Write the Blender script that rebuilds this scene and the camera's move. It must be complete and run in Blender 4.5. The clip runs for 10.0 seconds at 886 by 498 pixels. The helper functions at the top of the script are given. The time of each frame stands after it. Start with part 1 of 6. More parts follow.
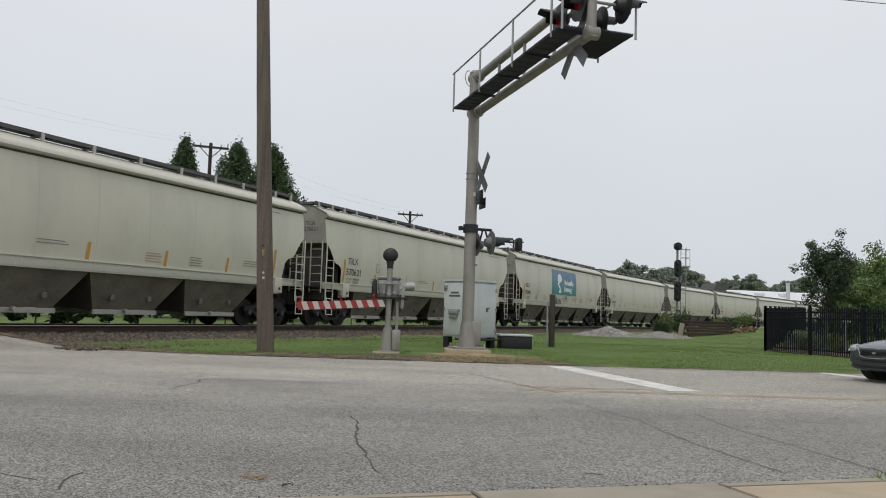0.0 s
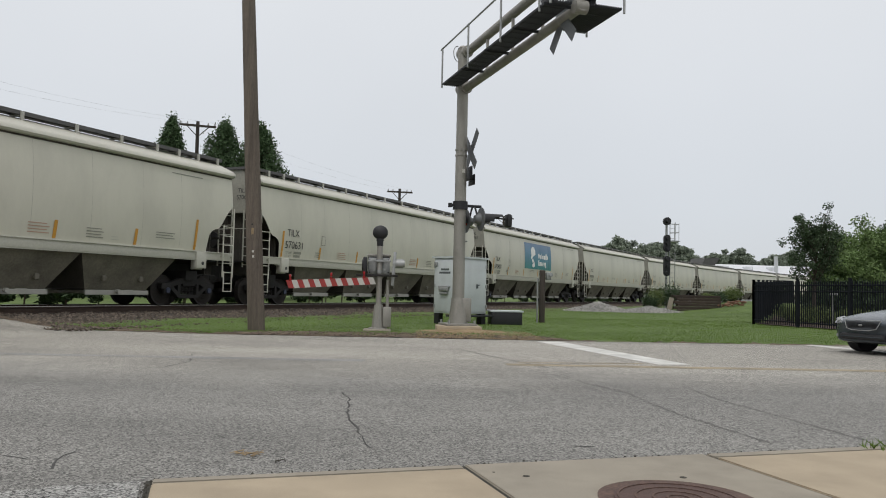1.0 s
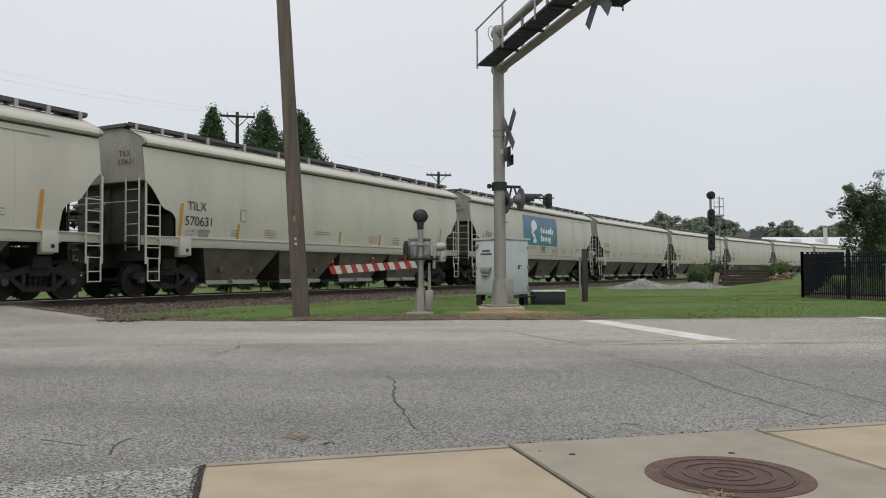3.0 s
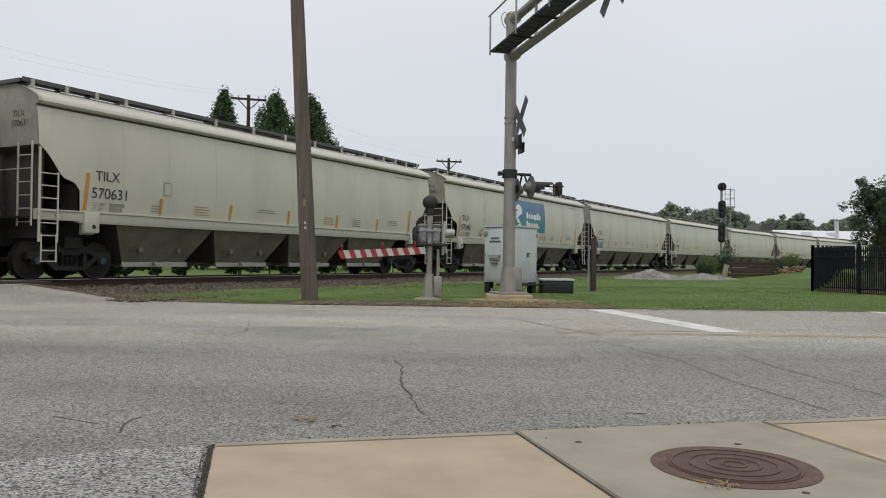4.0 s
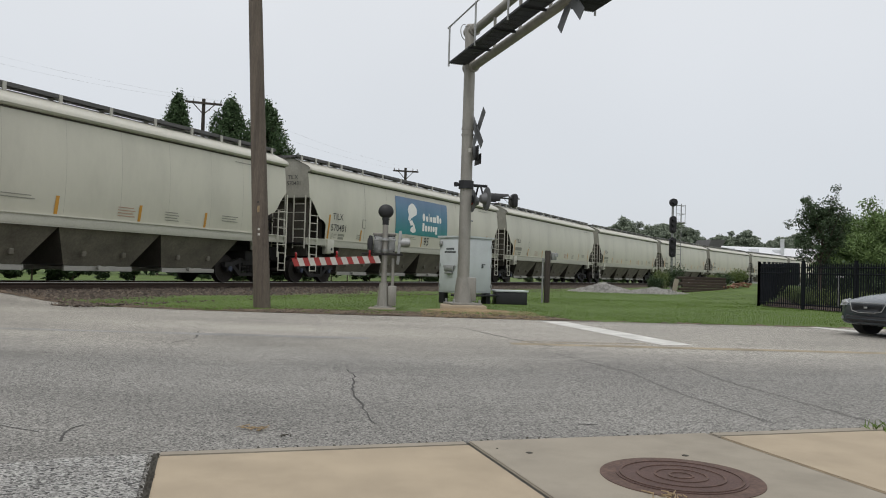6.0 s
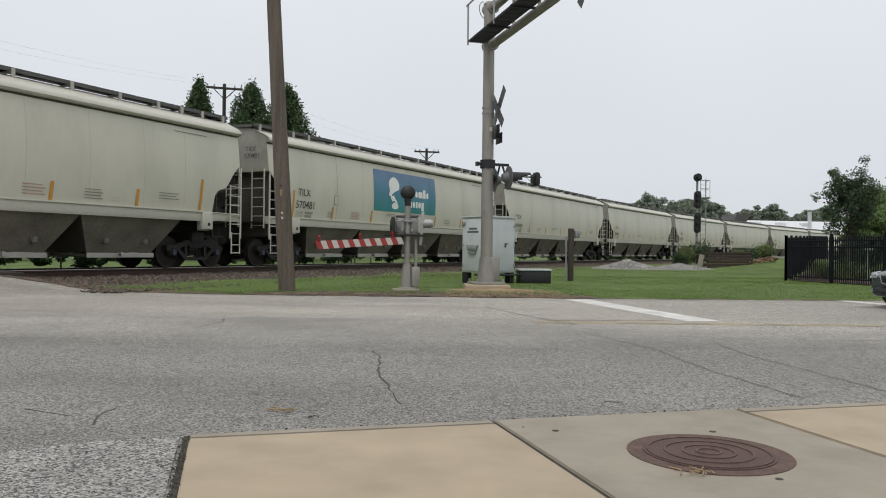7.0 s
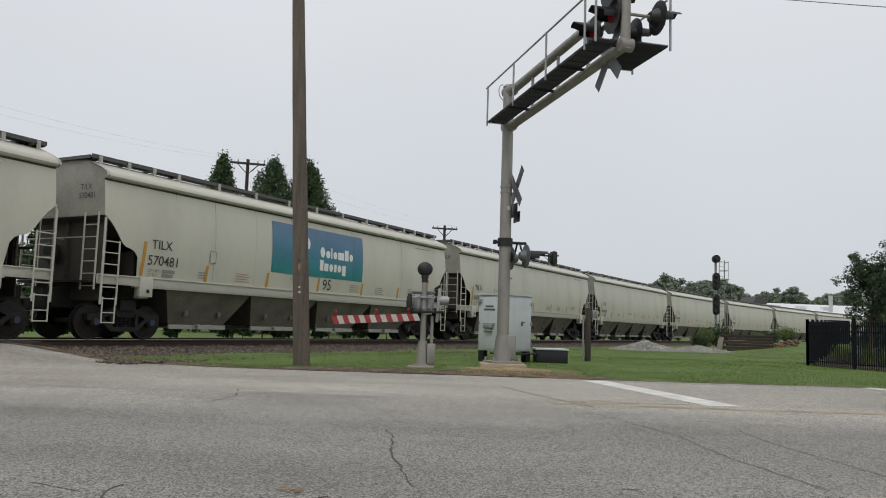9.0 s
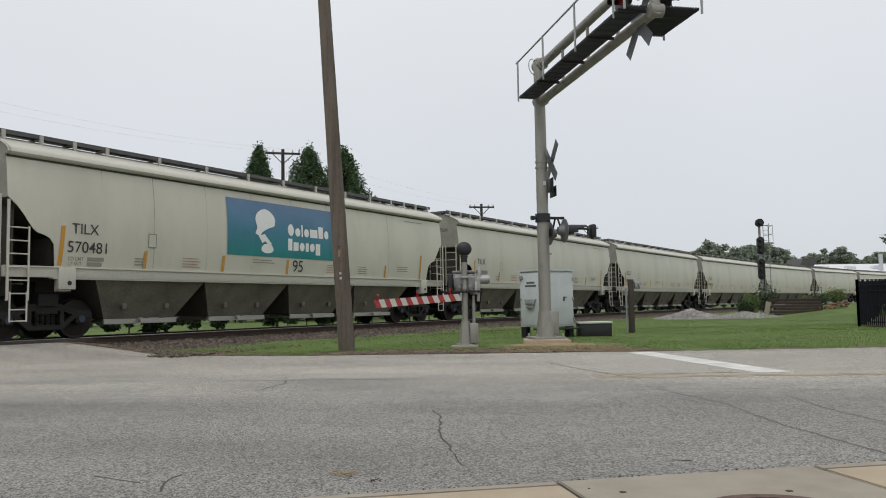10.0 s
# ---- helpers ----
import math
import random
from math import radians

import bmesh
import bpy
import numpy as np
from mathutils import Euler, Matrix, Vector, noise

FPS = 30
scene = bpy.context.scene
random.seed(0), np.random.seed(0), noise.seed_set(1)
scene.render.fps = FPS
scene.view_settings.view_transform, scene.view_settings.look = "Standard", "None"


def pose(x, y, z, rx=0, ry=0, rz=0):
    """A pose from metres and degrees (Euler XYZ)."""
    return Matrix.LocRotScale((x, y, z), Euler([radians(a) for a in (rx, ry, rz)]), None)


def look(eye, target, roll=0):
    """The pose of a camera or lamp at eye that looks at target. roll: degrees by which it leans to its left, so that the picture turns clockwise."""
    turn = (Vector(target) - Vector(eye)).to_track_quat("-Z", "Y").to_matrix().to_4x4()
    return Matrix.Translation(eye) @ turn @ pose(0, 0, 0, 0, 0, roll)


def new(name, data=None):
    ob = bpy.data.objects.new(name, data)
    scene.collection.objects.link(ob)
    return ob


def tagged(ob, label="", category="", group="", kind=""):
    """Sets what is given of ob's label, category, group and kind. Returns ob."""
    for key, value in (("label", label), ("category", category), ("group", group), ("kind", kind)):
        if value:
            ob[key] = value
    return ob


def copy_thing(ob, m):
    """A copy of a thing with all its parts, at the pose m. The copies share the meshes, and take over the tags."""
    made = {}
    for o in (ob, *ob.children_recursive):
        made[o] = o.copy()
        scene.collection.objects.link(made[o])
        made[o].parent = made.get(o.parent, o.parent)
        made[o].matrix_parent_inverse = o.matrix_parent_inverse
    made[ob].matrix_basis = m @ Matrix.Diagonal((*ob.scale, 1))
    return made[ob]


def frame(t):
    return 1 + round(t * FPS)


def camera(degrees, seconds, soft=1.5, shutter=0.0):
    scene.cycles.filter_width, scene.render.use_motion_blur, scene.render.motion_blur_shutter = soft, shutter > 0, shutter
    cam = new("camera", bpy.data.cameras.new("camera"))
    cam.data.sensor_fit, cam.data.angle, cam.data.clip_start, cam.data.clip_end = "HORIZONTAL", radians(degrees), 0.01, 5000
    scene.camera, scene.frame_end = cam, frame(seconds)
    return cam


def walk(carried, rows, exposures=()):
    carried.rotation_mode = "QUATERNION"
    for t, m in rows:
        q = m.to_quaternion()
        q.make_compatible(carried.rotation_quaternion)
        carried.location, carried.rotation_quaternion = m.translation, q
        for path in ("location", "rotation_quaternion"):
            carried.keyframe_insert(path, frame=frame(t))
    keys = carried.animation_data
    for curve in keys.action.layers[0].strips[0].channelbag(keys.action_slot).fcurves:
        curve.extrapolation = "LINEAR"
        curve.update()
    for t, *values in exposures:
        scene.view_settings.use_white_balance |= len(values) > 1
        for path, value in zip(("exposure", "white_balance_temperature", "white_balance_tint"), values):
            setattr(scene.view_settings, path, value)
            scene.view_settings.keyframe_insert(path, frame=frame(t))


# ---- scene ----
cam = camera(58.72, 10.0, soft=1.0)
PATH = [
    (0.0, pose(-0.003, 0.017, 0.963, 94.725, -1.904, -2.202)),
    (0.5, pose(0.002, 0.022, 0.953, 93.823, -1.528, -2.360)),
    (1.0, pose(-0.000, 0.012, 0.958, 93.081, -1.302, -2.886)),
    (1.5, pose(0.001, 0.019, 0.954, 92.678, -1.042, -3.832)),
    (2.0, pose(0.004, 0.017, 0.953, 91.789, -1.095, -4.135)),
    (2.5, pose(-0.000, 0.017, 0.956, 91.634, -1.034, -2.752)),
    (2.7, pose(0.008, 0.003, 0.956, 91.886, -0.208, -1.398)),
    (3.8, pose(-0.002, -0.001, 0.952, 90.925, -0.089, 1.886)),
    (4.0, pose(-0.003, -0.006, 0.952, 90.795, -0.748, 0.766)),
    (4.5, pose(0.000, 0.017, 0.951, 91.750, -1.752, -2.011)),
    (5.0, pose(0.002, 0.013, 0.949, 91.957, -1.873, -2.754)),
    (6.5, pose(-0.001, 0.003, 0.947, 90.963, -1.448, -1.978)),
    (7.0, pose(-0.000, 0.008, 0.947, 90.124, -0.685, -0.834)),
    (7.5, pose(0.000, -0.000, 0.950, 89.900, -0.400, -0.000)),
    (8.0, pose(0.001, 0.010, 0.952, 93.307, -1.729, -1.157)),
    (8.5, pose(0.007, 0.008, 0.958, 95.502, -1.954, -0.905)),
    (9.0, pose(0.001, 0.010, 0.960, 95.656, -1.831, 0.336)),
    (9.5, pose(0.001, 0.012, 0.956, 94.856, -1.102, 1.299)),
    (10.0, pose(0.005, -0.004, 0.970, 94.143, 0.983, 3.379)),
]
walk(cam, PATH, exposures=[(0, -0.08), (2.5, -0.04), (4, -0.05), (6.5, -0.02), (7.5, 0.03), (8.5, -0.22), (9, -0.14), (9.5, -0.04), (10, -0.04)])

# ---- world, sun, exposure ----
world = bpy.data.worlds.new("overcast")
scene.world = world
world.use_nodes = True
wn, wl = world.node_tree.nodes, world.node_tree.links
wn.clear()
w_out = wn.new("ShaderNodeOutputWorld")
w_bg = wn.new("ShaderNodeBackground")
w_sky = wn.new("ShaderNodeTexSky")
w_sky.sky_type = "NISHITA"
w_sky.sun_disc = False
w_sky.sun_elevation, w_sky.sun_rotation = radians(55), radians(200)
w_mul = wn.new("ShaderNodeVectorMath")
w_mul.operation = "SCALE"
w_mul.inputs["Scale"].default_value = 0.08
wl.new(w_sky.outputs[0], w_mul.inputs[0])
w_geo = wn.new("ShaderNodeTexCoord")
w_sep = wn.new("ShaderNodeSeparateXYZ")
wl.new(w_geo.outputs["Generated"], w_sep.inputs[0])
w_ramp = wn.new("ShaderNodeValToRGB")      # overcast: dimmer at the horizon, bright overhead
w_ramp.color_ramp.elements[0].position, w_ramp.color_ramp.elements[0].color = 0.0, (0.66, 0.69, 0.73, 1)
w_ramp.color_ramp.elements[1].position, w_ramp.color_ramp.elements[1].color = 1.0, (1.12, 1.12, 1.12, 1)
for at, c in ((0.10, (0.72, 0.755, 0.80)), (0.35, (0.82, 0.845, 0.88))):
    e = w_ramp.color_ramp.elements.new(at)
    e.color = (*c, 1)
wl.new(w_sep.outputs[2], w_ramp.inputs[0])
w_noise = wn.new("ShaderNodeTexNoise")
w_noise.inputs["Scale"].default_value = 2.2
w_noise.inputs["Detail"].default_value = 4
wl.new(w_geo.outputs["Generated"], w_noise.inputs["Vector"])
w_map = wn.new("ShaderNodeMapRange")
w_map.inputs["To Min"].default_value, w_map.inputs["To Max"].default_value = 0.94, 1.06
wl.new(w_noise.outputs["Fac"], w_map.inputs["Value"])
w_cl = wn.new("ShaderNodeVectorMath")
w_cl.operation = "SCALE"
wl.new(w_ramp.outputs[0], w_cl.inputs[0])
wl.new(w_map.outputs[0], w_cl.inputs["Scale"])
w_mix = wn.new("ShaderNodeMix")
w_mix.data_type = "RGBA"
w_mix.inputs[0].default_value = 0.93
wl.new(w_mul.outputs[0], w_mix.inputs[6])
wl.new(w_cl.outputs[0], w_mix.inputs[7])
wl.new(w_mix.outputs[2], w_bg.inputs[0])
w_bg.inputs[1].default_value = 1.0
wl.new(w_bg.outputs[0], w_out.inputs[0])
sun = new("sun", bpy.data.lights.new("sun", "SUN"))
sun.data.energy, sun.data.angle, sun.data.color = 0.9, radians(30), (1.0, 0.97, 0.93)
sun.matrix_world = look((0, 0, 50), (12, 30, 0))
scene.view_settings.exposure = 0.0

# ---- helpers and materials ----
TH = 0.507                      # the straight track's heading, from +y towards +x
RAIL = 0.35                     # rail top
HALF = 1.62                     # half a car's width


def mat(name, base, rough=0.7, metal=0.0, var=0.25, scale=3.0, fine=60.0, bump=0.2, depth=0.004, dark=None, stain=0.0, stain_scale=0.6, island=0.0, obj=0.0, stretch=(1, 1, 1), spec=0.5, speck=0.0, speck_scale=110.0):
    """Base colour varied at two scales, with fine relief and optional stains."""
    m = bpy.data.materials.new(name)
    m.use_nodes = True
    n, l = m.node_tree.nodes, m.node_tree.links
    b = n["Principled BSDF"]
    b.inputs["Roughness"].default_value, b.inputs["Metallic"].default_value = rough, metal
    b.inputs["Specular IOR Level"].default_value = spec
    tc = n.new("ShaderNodeTexCoord")
    mp = n.new("ShaderNodeMapping")
    mp.inputs["Scale"].default_value = stretch
    l.new(tc.outputs["Object"], mp.inputs[0])
    big, small = n.new("ShaderNodeTexNoise"), n.new("ShaderNodeTexNoise")
    big.inputs["Scale"].default_value, small.inputs["Scale"].default_value = scale, fine
    big.inputs["Detail"].default_value, small.inputs["Detail"].default_value = 5, 3
    for t in (big, small):
        l.new(mp.outputs[0], t.inputs["Vector"])
    mix = n.new("ShaderNodeMix")
    mix.data_type = "RGBA"
    lo = dark or tuple(c * (1 - var) for c in base)
    hi = tuple(min(1, c * (1 + var * 0.5)) for c in base)
    mix.inputs[6].default_value, mix.inputs[7].default_value = (*lo, 1), (*hi, 1)
    add = n.new("ShaderNodeMath")
    add.operation = "MULTIPLY_ADD"
    add.inputs[1].default_value = 0.5
    l.new(small.outputs["Fac"], add.inputs[0])
    half = n.new("ShaderNodeMath")
    half.operation = "MULTIPLY"
    half.inputs[1].default_value = 0.5
    l.new(big.outputs["Fac"], half.inputs[0])
    l.new(half.outputs[0], add.inputs[2])
    con = n.new("ShaderNodeMapRange")
    con.inputs["From Min"].default_value, con.inputs["From Max"].default_value = 0.32, 0.68
    l.new(add.outputs[0], con.inputs["Value"])
    l.new(con.outputs[0], mix.inputs[0])
    out = mix.outputs[2]
    if stain:
        st = n.new("ShaderNodeTexNoise")
        st.inputs["Scale"].default_value, st.inputs["Detail"].default_value, st.inputs["Roughness"].default_value = stain_scale, 6, 0.65
        l.new(mp.outputs[0], st.inputs["Vector"])
        r = n.new("ShaderNodeMapRange")
        r.inputs["From Min"].default_value, r.inputs["From Max"].default_value = 0.45, 0.7
        r.inputs["To Min"].default_value, r.inputs["To Max"].default_value = 1.0, 1.0 - stain
        l.new(st.outputs["Fac"], r.inputs["Value"])
        sc = n.new("ShaderNodeVectorMath")
        sc.operation = "SCALE"
        l.new(out, sc.inputs[0])
        l.new(r.outputs[0], sc.inputs["Scale"])
        out = sc.outputs[0]
    if speck:
        sp = n.new("ShaderNodeTexVoronoi")
        sp.inputs["Scale"].default_value = speck_scale
        l.new(tc.outputs["Object"], sp.inputs["Vector"])
        sb = n.new("ShaderNodeSeparateColor")
        l.new(sp.outputs["Color"], sb.inputs[0])
        r = n.new("ShaderNodeMapRange")
        r.inputs["To Min"].default_value, r.inputs["To Max"].default_value = 1 - speck, 1 + speck
        l.new(sb.outputs[0], r.inputs["Value"])
        sc = n.new("ShaderNodeVectorMath")
        sc.operation = "SCALE"
        l.new(out, sc.inputs[0])
        l.new(r.outputs[0], sc.inputs["Scale"])
        out = sc.outputs[0]
    for amount, node, sock in ((island, "ShaderNodeNewGeometry", "Random Per Island"), (obj, "ShaderNodeObjectInfo", "Random")):
        if amount:
            g = n.new(node)
            r = n.new("ShaderNodeMapRange")
            r.inputs["To Min"].default_value, r.inputs["To Max"].default_value = 1 - amount, 1 + amount
            l.new(g.outputs[sock], r.inputs["Value"])
            sc = n.new("ShaderNodeVectorMath")
            sc.operation = "SCALE"
            l.new(out, sc.inputs[0])
            l.new(r.outputs[0], sc.inputs["Scale"])
            out = sc.outputs[0]
    l.new(out, b.inputs["Base Color"])
    if bump:
        bp = n.new("ShaderNodeBump")
        bp.inputs["Strength"].default_value, bp.inputs["Distance"].default_value = bump, depth
        l.new(small.outputs["Fac"], bp.inputs["Height"])
        l.new(bp.outputs[0], b.inputs["Normal"])
    return m


ASPHALT = mat("asphalt", (0.225, 0.217, 0.20), 0.85, var=0.35, scale=0.35, fine=70, bump=0.6, depth=0.006, stain=0.3, stain_scale=0.22, stretch=(0.6, 1.6, 1), speck=0.8, speck_scale=105)
APRON = mat("coarse_apron_asphalt", (0.27, 0.265, 0.25), 0.9, var=0.3, scale=3, fine=120, bump=0.9, depth=0.01, speck=0.97, speck_scale=100)
CONC_TAN = mat("tan_concrete", (0.395, 0.322, 0.228), 0.85, var=0.2, scale=2.5, fine=160, bump=0.25, depth=0.002, stain=0.14, stain_scale=1.5)
CONC_GREY = mat("grey_concrete", (0.305, 0.270, 0.215), 0.88, var=0.18, scale=2.5, fine=160, bump=0.3, depth=0.002, stain=0.2, stain_scale=1.7)
JOINT = mat("dark_joint_dirt", (0.05, 0.045, 0.035), 0.95, var=0.5, scale=10, fine=80, bump=0.6)
GRASS_SOIL = mat("grass_turf", (0.105, 0.162, 0.034), 0.95, var=0.35, scale=0.5, fine=25, bump=0.6, depth=0.02, stain=0.3, stain_scale=0.35)
BLADE = mat("grass_blade", (0.128, 0.202, 0.040), 0.85, var=0.35, scale=0.6, fine=4, bump=0, island=0.08, spec=0.2)
DIRT = mat("brown_dirt", (0.17, 0.127, 0.09), 0.95, var=0.65, scale=4, fine=30, bump=1.0, depth=0.03, stain=0.35, stain_scale=2.5)
MULCH = mat("dark_bark_mulch", (0.085, 0.058, 0.042), 0.95, var=0.5, scale=3, fine=30, bump=1.0, depth=0.03)
STRAW = mat("dry_straw_soil", (0.34, 0.25, 0.145), 0.95, var=0.4, scale=3.0, fine=40, bump=0.8, depth=0.015)
BALLAST = mat("ballast_bed", (0.075, 0.062, 0.05), 0.95, var=0.6, scale=2, fine=25, bump=1.0, depth=0.05)
STONE = mat("ballast_stone", (0.118, 0.094, 0.074), 0.9, var=0.4, scale=2, fine=50, bump=0.4, island=0.5)
GRAVEL = mat("pale_gravel", (0.36, 0.35, 0.33), 0.95, var=0.4, scale=1.5, fine=30, bump=1.0, depth=0.05, island=0.3)
WHITE_LINE = mat("worn_white_road_paint", (0.66, 0.65, 0.61), 0.75, var=0.25, scale=3, fine=60, bump=0.3, stain=0.3, stain_scale=2.2)
YELLOW_LINE = mat("worn_yellow_road_paint", (0.35, 0.29, 0.195), 0.8, var=0.35, scale=3, fine=60, bump=0.3, stain=0.4, stain_scale=2.5)
FAINT_CRACK = mat("dusty_old_crack", (0.12, 0.116, 0.108), 0.9, var=0.4, bump=0.2)
CRACK = mat("crack_tar", (0.06, 0.058, 0.054), 0.9, var=0.4, bump=0.2)
PATCH = mat("worn_pale_asphalt", (0.285, 0.28, 0.27), 0.88, var=0.4, scale=0.6, fine=70, bump=0.6, depth=0.006, stain=0.25, stain_scale=0.5, speck=0.5, speck_scale=85)
MANHOLE = mat("rusty_cast_iron", (0.105, 0.062, 0.052), 0.75, 0.35, var=0.35, scale=6, fine=90, bump=0.5, depth=0.003)
MANHOLE_RIM = mat("rust_stained_rim", (0.115, 0.07, 0.055), 0.85, 0.1, var=0.5, scale=9, fine=60, bump=0.4)
CAR_PAINT = mat("pale_grey_green_car_paint", (0.57, 0.549, 0.463), 0.40, var=0.05, scale=0.5, fine=2.2, bump=0.0, stain=0.15, stain_scale=1.1, stretch=(0.8, 1, 0.3))
# End sheets: grime, plus the shade between wagons worked into the colour.
CAR_END = mat("grimy_shade_dark_end_paint", (0.335, 0.325, 0.28), 0.65, var=0.18, scale=1.2, fine=14, bump=0.08, stain=0.3, stain_scale=0.8)
CAR_SILL = mat("off_white_sill_paint", (0.52, 0.505, 0.435), 0.45, var=0.12, scale=1.2, fine=20, bump=0.08, stain=0.12, stain_scale=1.2)
# Dusty hopper paint, darkened to carry the shade below the wagon body.
CAR_SHADED = mat("shaded_dusty_hopper_paint", (0.185, 0.170, 0.132), 0.7, var=0.35, scale=1.2, fine=18, bump=0.15, stain=0.4, stain_scale=0.9)
# Recessed sheets: this dark colour holds their shade as well as grime.
CAR_DARK = mat("grimy_shade_dark_sheet", (0.07, 0.062, 0.05), 0.8, var=0.4, scale=1.5, fine=20, bump=0.15)
CATWALK = mat("galvanised_dirty_grating", (0.10, 0.098, 0.096), 0.6, 0.3, var=0.3, scale=3, fine=40, bump=0.3)
BRACKET = mat("grey_bracket_paint", (0.42, 0.41, 0.37), 0.5, 0.1, var=0.2, bump=0.1)
BOGIE = mat("grimy_black_cast_steel", (0.022, 0.020, 0.019), 0.75, 0.2, var=0.5, scale=4, fine=40, bump=0.4)
WHEEL = mat("dark_wheel_steel", (0.03, 0.025, 0.022), 0.65, 0.4, var=0.4, scale=5, fine=40, bump=0.2)
CAP_BLUE = mat("blue_bearing_cap", (0.05, 0.06, 0.10), 0.5, 0.2, var=0.3, bump=0.1)
RAIL_TOP = mat("polished_rail_head", (0.30, 0.285, 0.265), 0.32, 0.9, var=0.15, scale=1, fine=30, bump=0.05)
RAIL_SIDE = mat("rusty_rail_web", (0.055, 0.036, 0.026), 0.9, 0.1, var=0.4, scale=3, fine=40, bump=0.3)
TIE = mat("creosoted_tie", (0.055, 0.042, 0.033), 0.9, var=0.4, scale=3, fine=30, bump=0.4, obj=0.3)
POLE_WOOD = mat("weathered_pole_wood", (0.15, 0.122, 0.098), 0.9, var=0.45, scale=2.2, fine=22, bump=0.9, depth=0.012, stretch=(7, 7, 0.35), stain=0.25, stain_scale=0.8)
POST_WOOD = mat("dark_post_wood", (0.055, 0.044, 0.037), 0.9, var=0.4, scale=3, fine=30, bump=0.6, stretch=(6, 6, 0.5))
ALU = mat("weathered_aluminium", (0.31, 0.295, 0.265), 0.55, 0.35, var=0.2, scale=3, fine=40, bump=0.12, stain=0.2, stain_scale=1.6, stretch=(2, 2, 0.6))
GALV = mat("galvanised_steel", (0.34, 0.345, 0.34), 0.5, 0.5, var=0.25, scale=5, fine=50, bump=0.15)
CASE = mat("pale_blue_grey_case_paint", (0.545, 0.575, 0.585), 0.5, 0.05, var=0.1, scale=2, fine=40, bump=0.06, stain=0.12, stain_scale=1.6)
CASE_DARK = mat("case_shadow_gap", (0.10, 0.11, 0.115), 0.7, var=0.2, bump=0)
BLACK = mat("black_painted_metal", (0.018, 0.018, 0.02), 0.5, 0.1, var=0.3, scale=5, fine=40, bump=0.1)
GRATE = mat("dark_walkway_grating", (0.03, 0.031, 0.035), 0.7, 0.3, var=0.3, scale=5, fine=40, bump=0.2)
WHITE = mat("white_reflective_sheet", (0.54, 0.52, 0.48), 0.55, var=0.12, scale=4, fine=60, bump=0.05, stain=0.2)
SIGN_BACK = mat("bare_sign_back", (0.15, 0.155, 0.16), 0.55, 0.3, var=0.2, bump=0.05)
EMBLEM = mat("white_banner_print", (0.78, 0.78, 0.76), 0.5, var=0.06, scale=4, fine=60, bump=0)
RED = mat("red_reflective_sheet", (0.34, 0.035, 0.03), 0.5, var=0.2, scale=4, fine=60, bump=0.05, stain=0.2)
RED_LENS = mat("red_lamp_lens", (0.30, 0.012, 0.012), 0.2, var=0.2, bump=0.05)
ORANGE = mat("orange_reflective_stripe", (0.55, 0.27, 0.035), 0.5, var=0.15, bump=0.03)
INK = mat("black_stencil_paint", (0.045, 0.045, 0.045), 0.6, var=0.3, bump=0)
FAINT = mat("faded_stencil_paint", (0.26, 0.255, 0.215), 0.6, var=0.2, bump=0)
FAINT_RED = mat("faded_red_stencil", (0.44, 0.29, 0.215), 0.6, var=0.2, bump=0)
DARK_GREEN_TIN = mat("dark_fence_paint", (0.010, 0.012, 0.016), 0.8, 0.0, var=0.3, bump=0.05, spec=0.15)
TIMBER = mat("rusty_brown_timber", (0.055, 0.040, 0.032), 0.9, var=0.4, scale=3, fine=30, bump=0.5, obj=0.25)
BRICK = mat("orange_brick_rubble", (0.24, 0.125, 0.08), 0.9, var=0.4, bump=0.4, obj=0.25)
BARK = mat("bark", (0.085, 0.065, 0.05), 0.95, var=0.5, scale=6, fine=40, bump=0.8, depth=0.02)
SEDAN_PAINT = mat("dark_grey_blue_car_paint", (0.075, 0.088, 0.10), 0.22, 0.45, var=0.06, scale=2, fine=80, bump=0)
RUBBER = mat("tyre_rubber", (0.02, 0.02, 0.021), 0.85, var=0.2, bump=0.1)
GRILLE = mat("grey_grille", (0.06, 0.065, 0.07), 0.35, 0.6, var=0.2, bump=0.05)
LAMP_GLASS = mat("clear_headlamp", (0.30, 0.31, 0.31), 0.15, 0.2, var=0.15, scale=12, bump=0.05)
TIN_ROOF = mat("white_metal_roof", (0.66, 0.67, 0.69), 0.5, var=0.08, bump=0.05)
TIN_WALL = mat("pale_metal_wall", (0.5, 0.51, 0.52), 0.6, var=0.12, scale=1, bump=0.05)


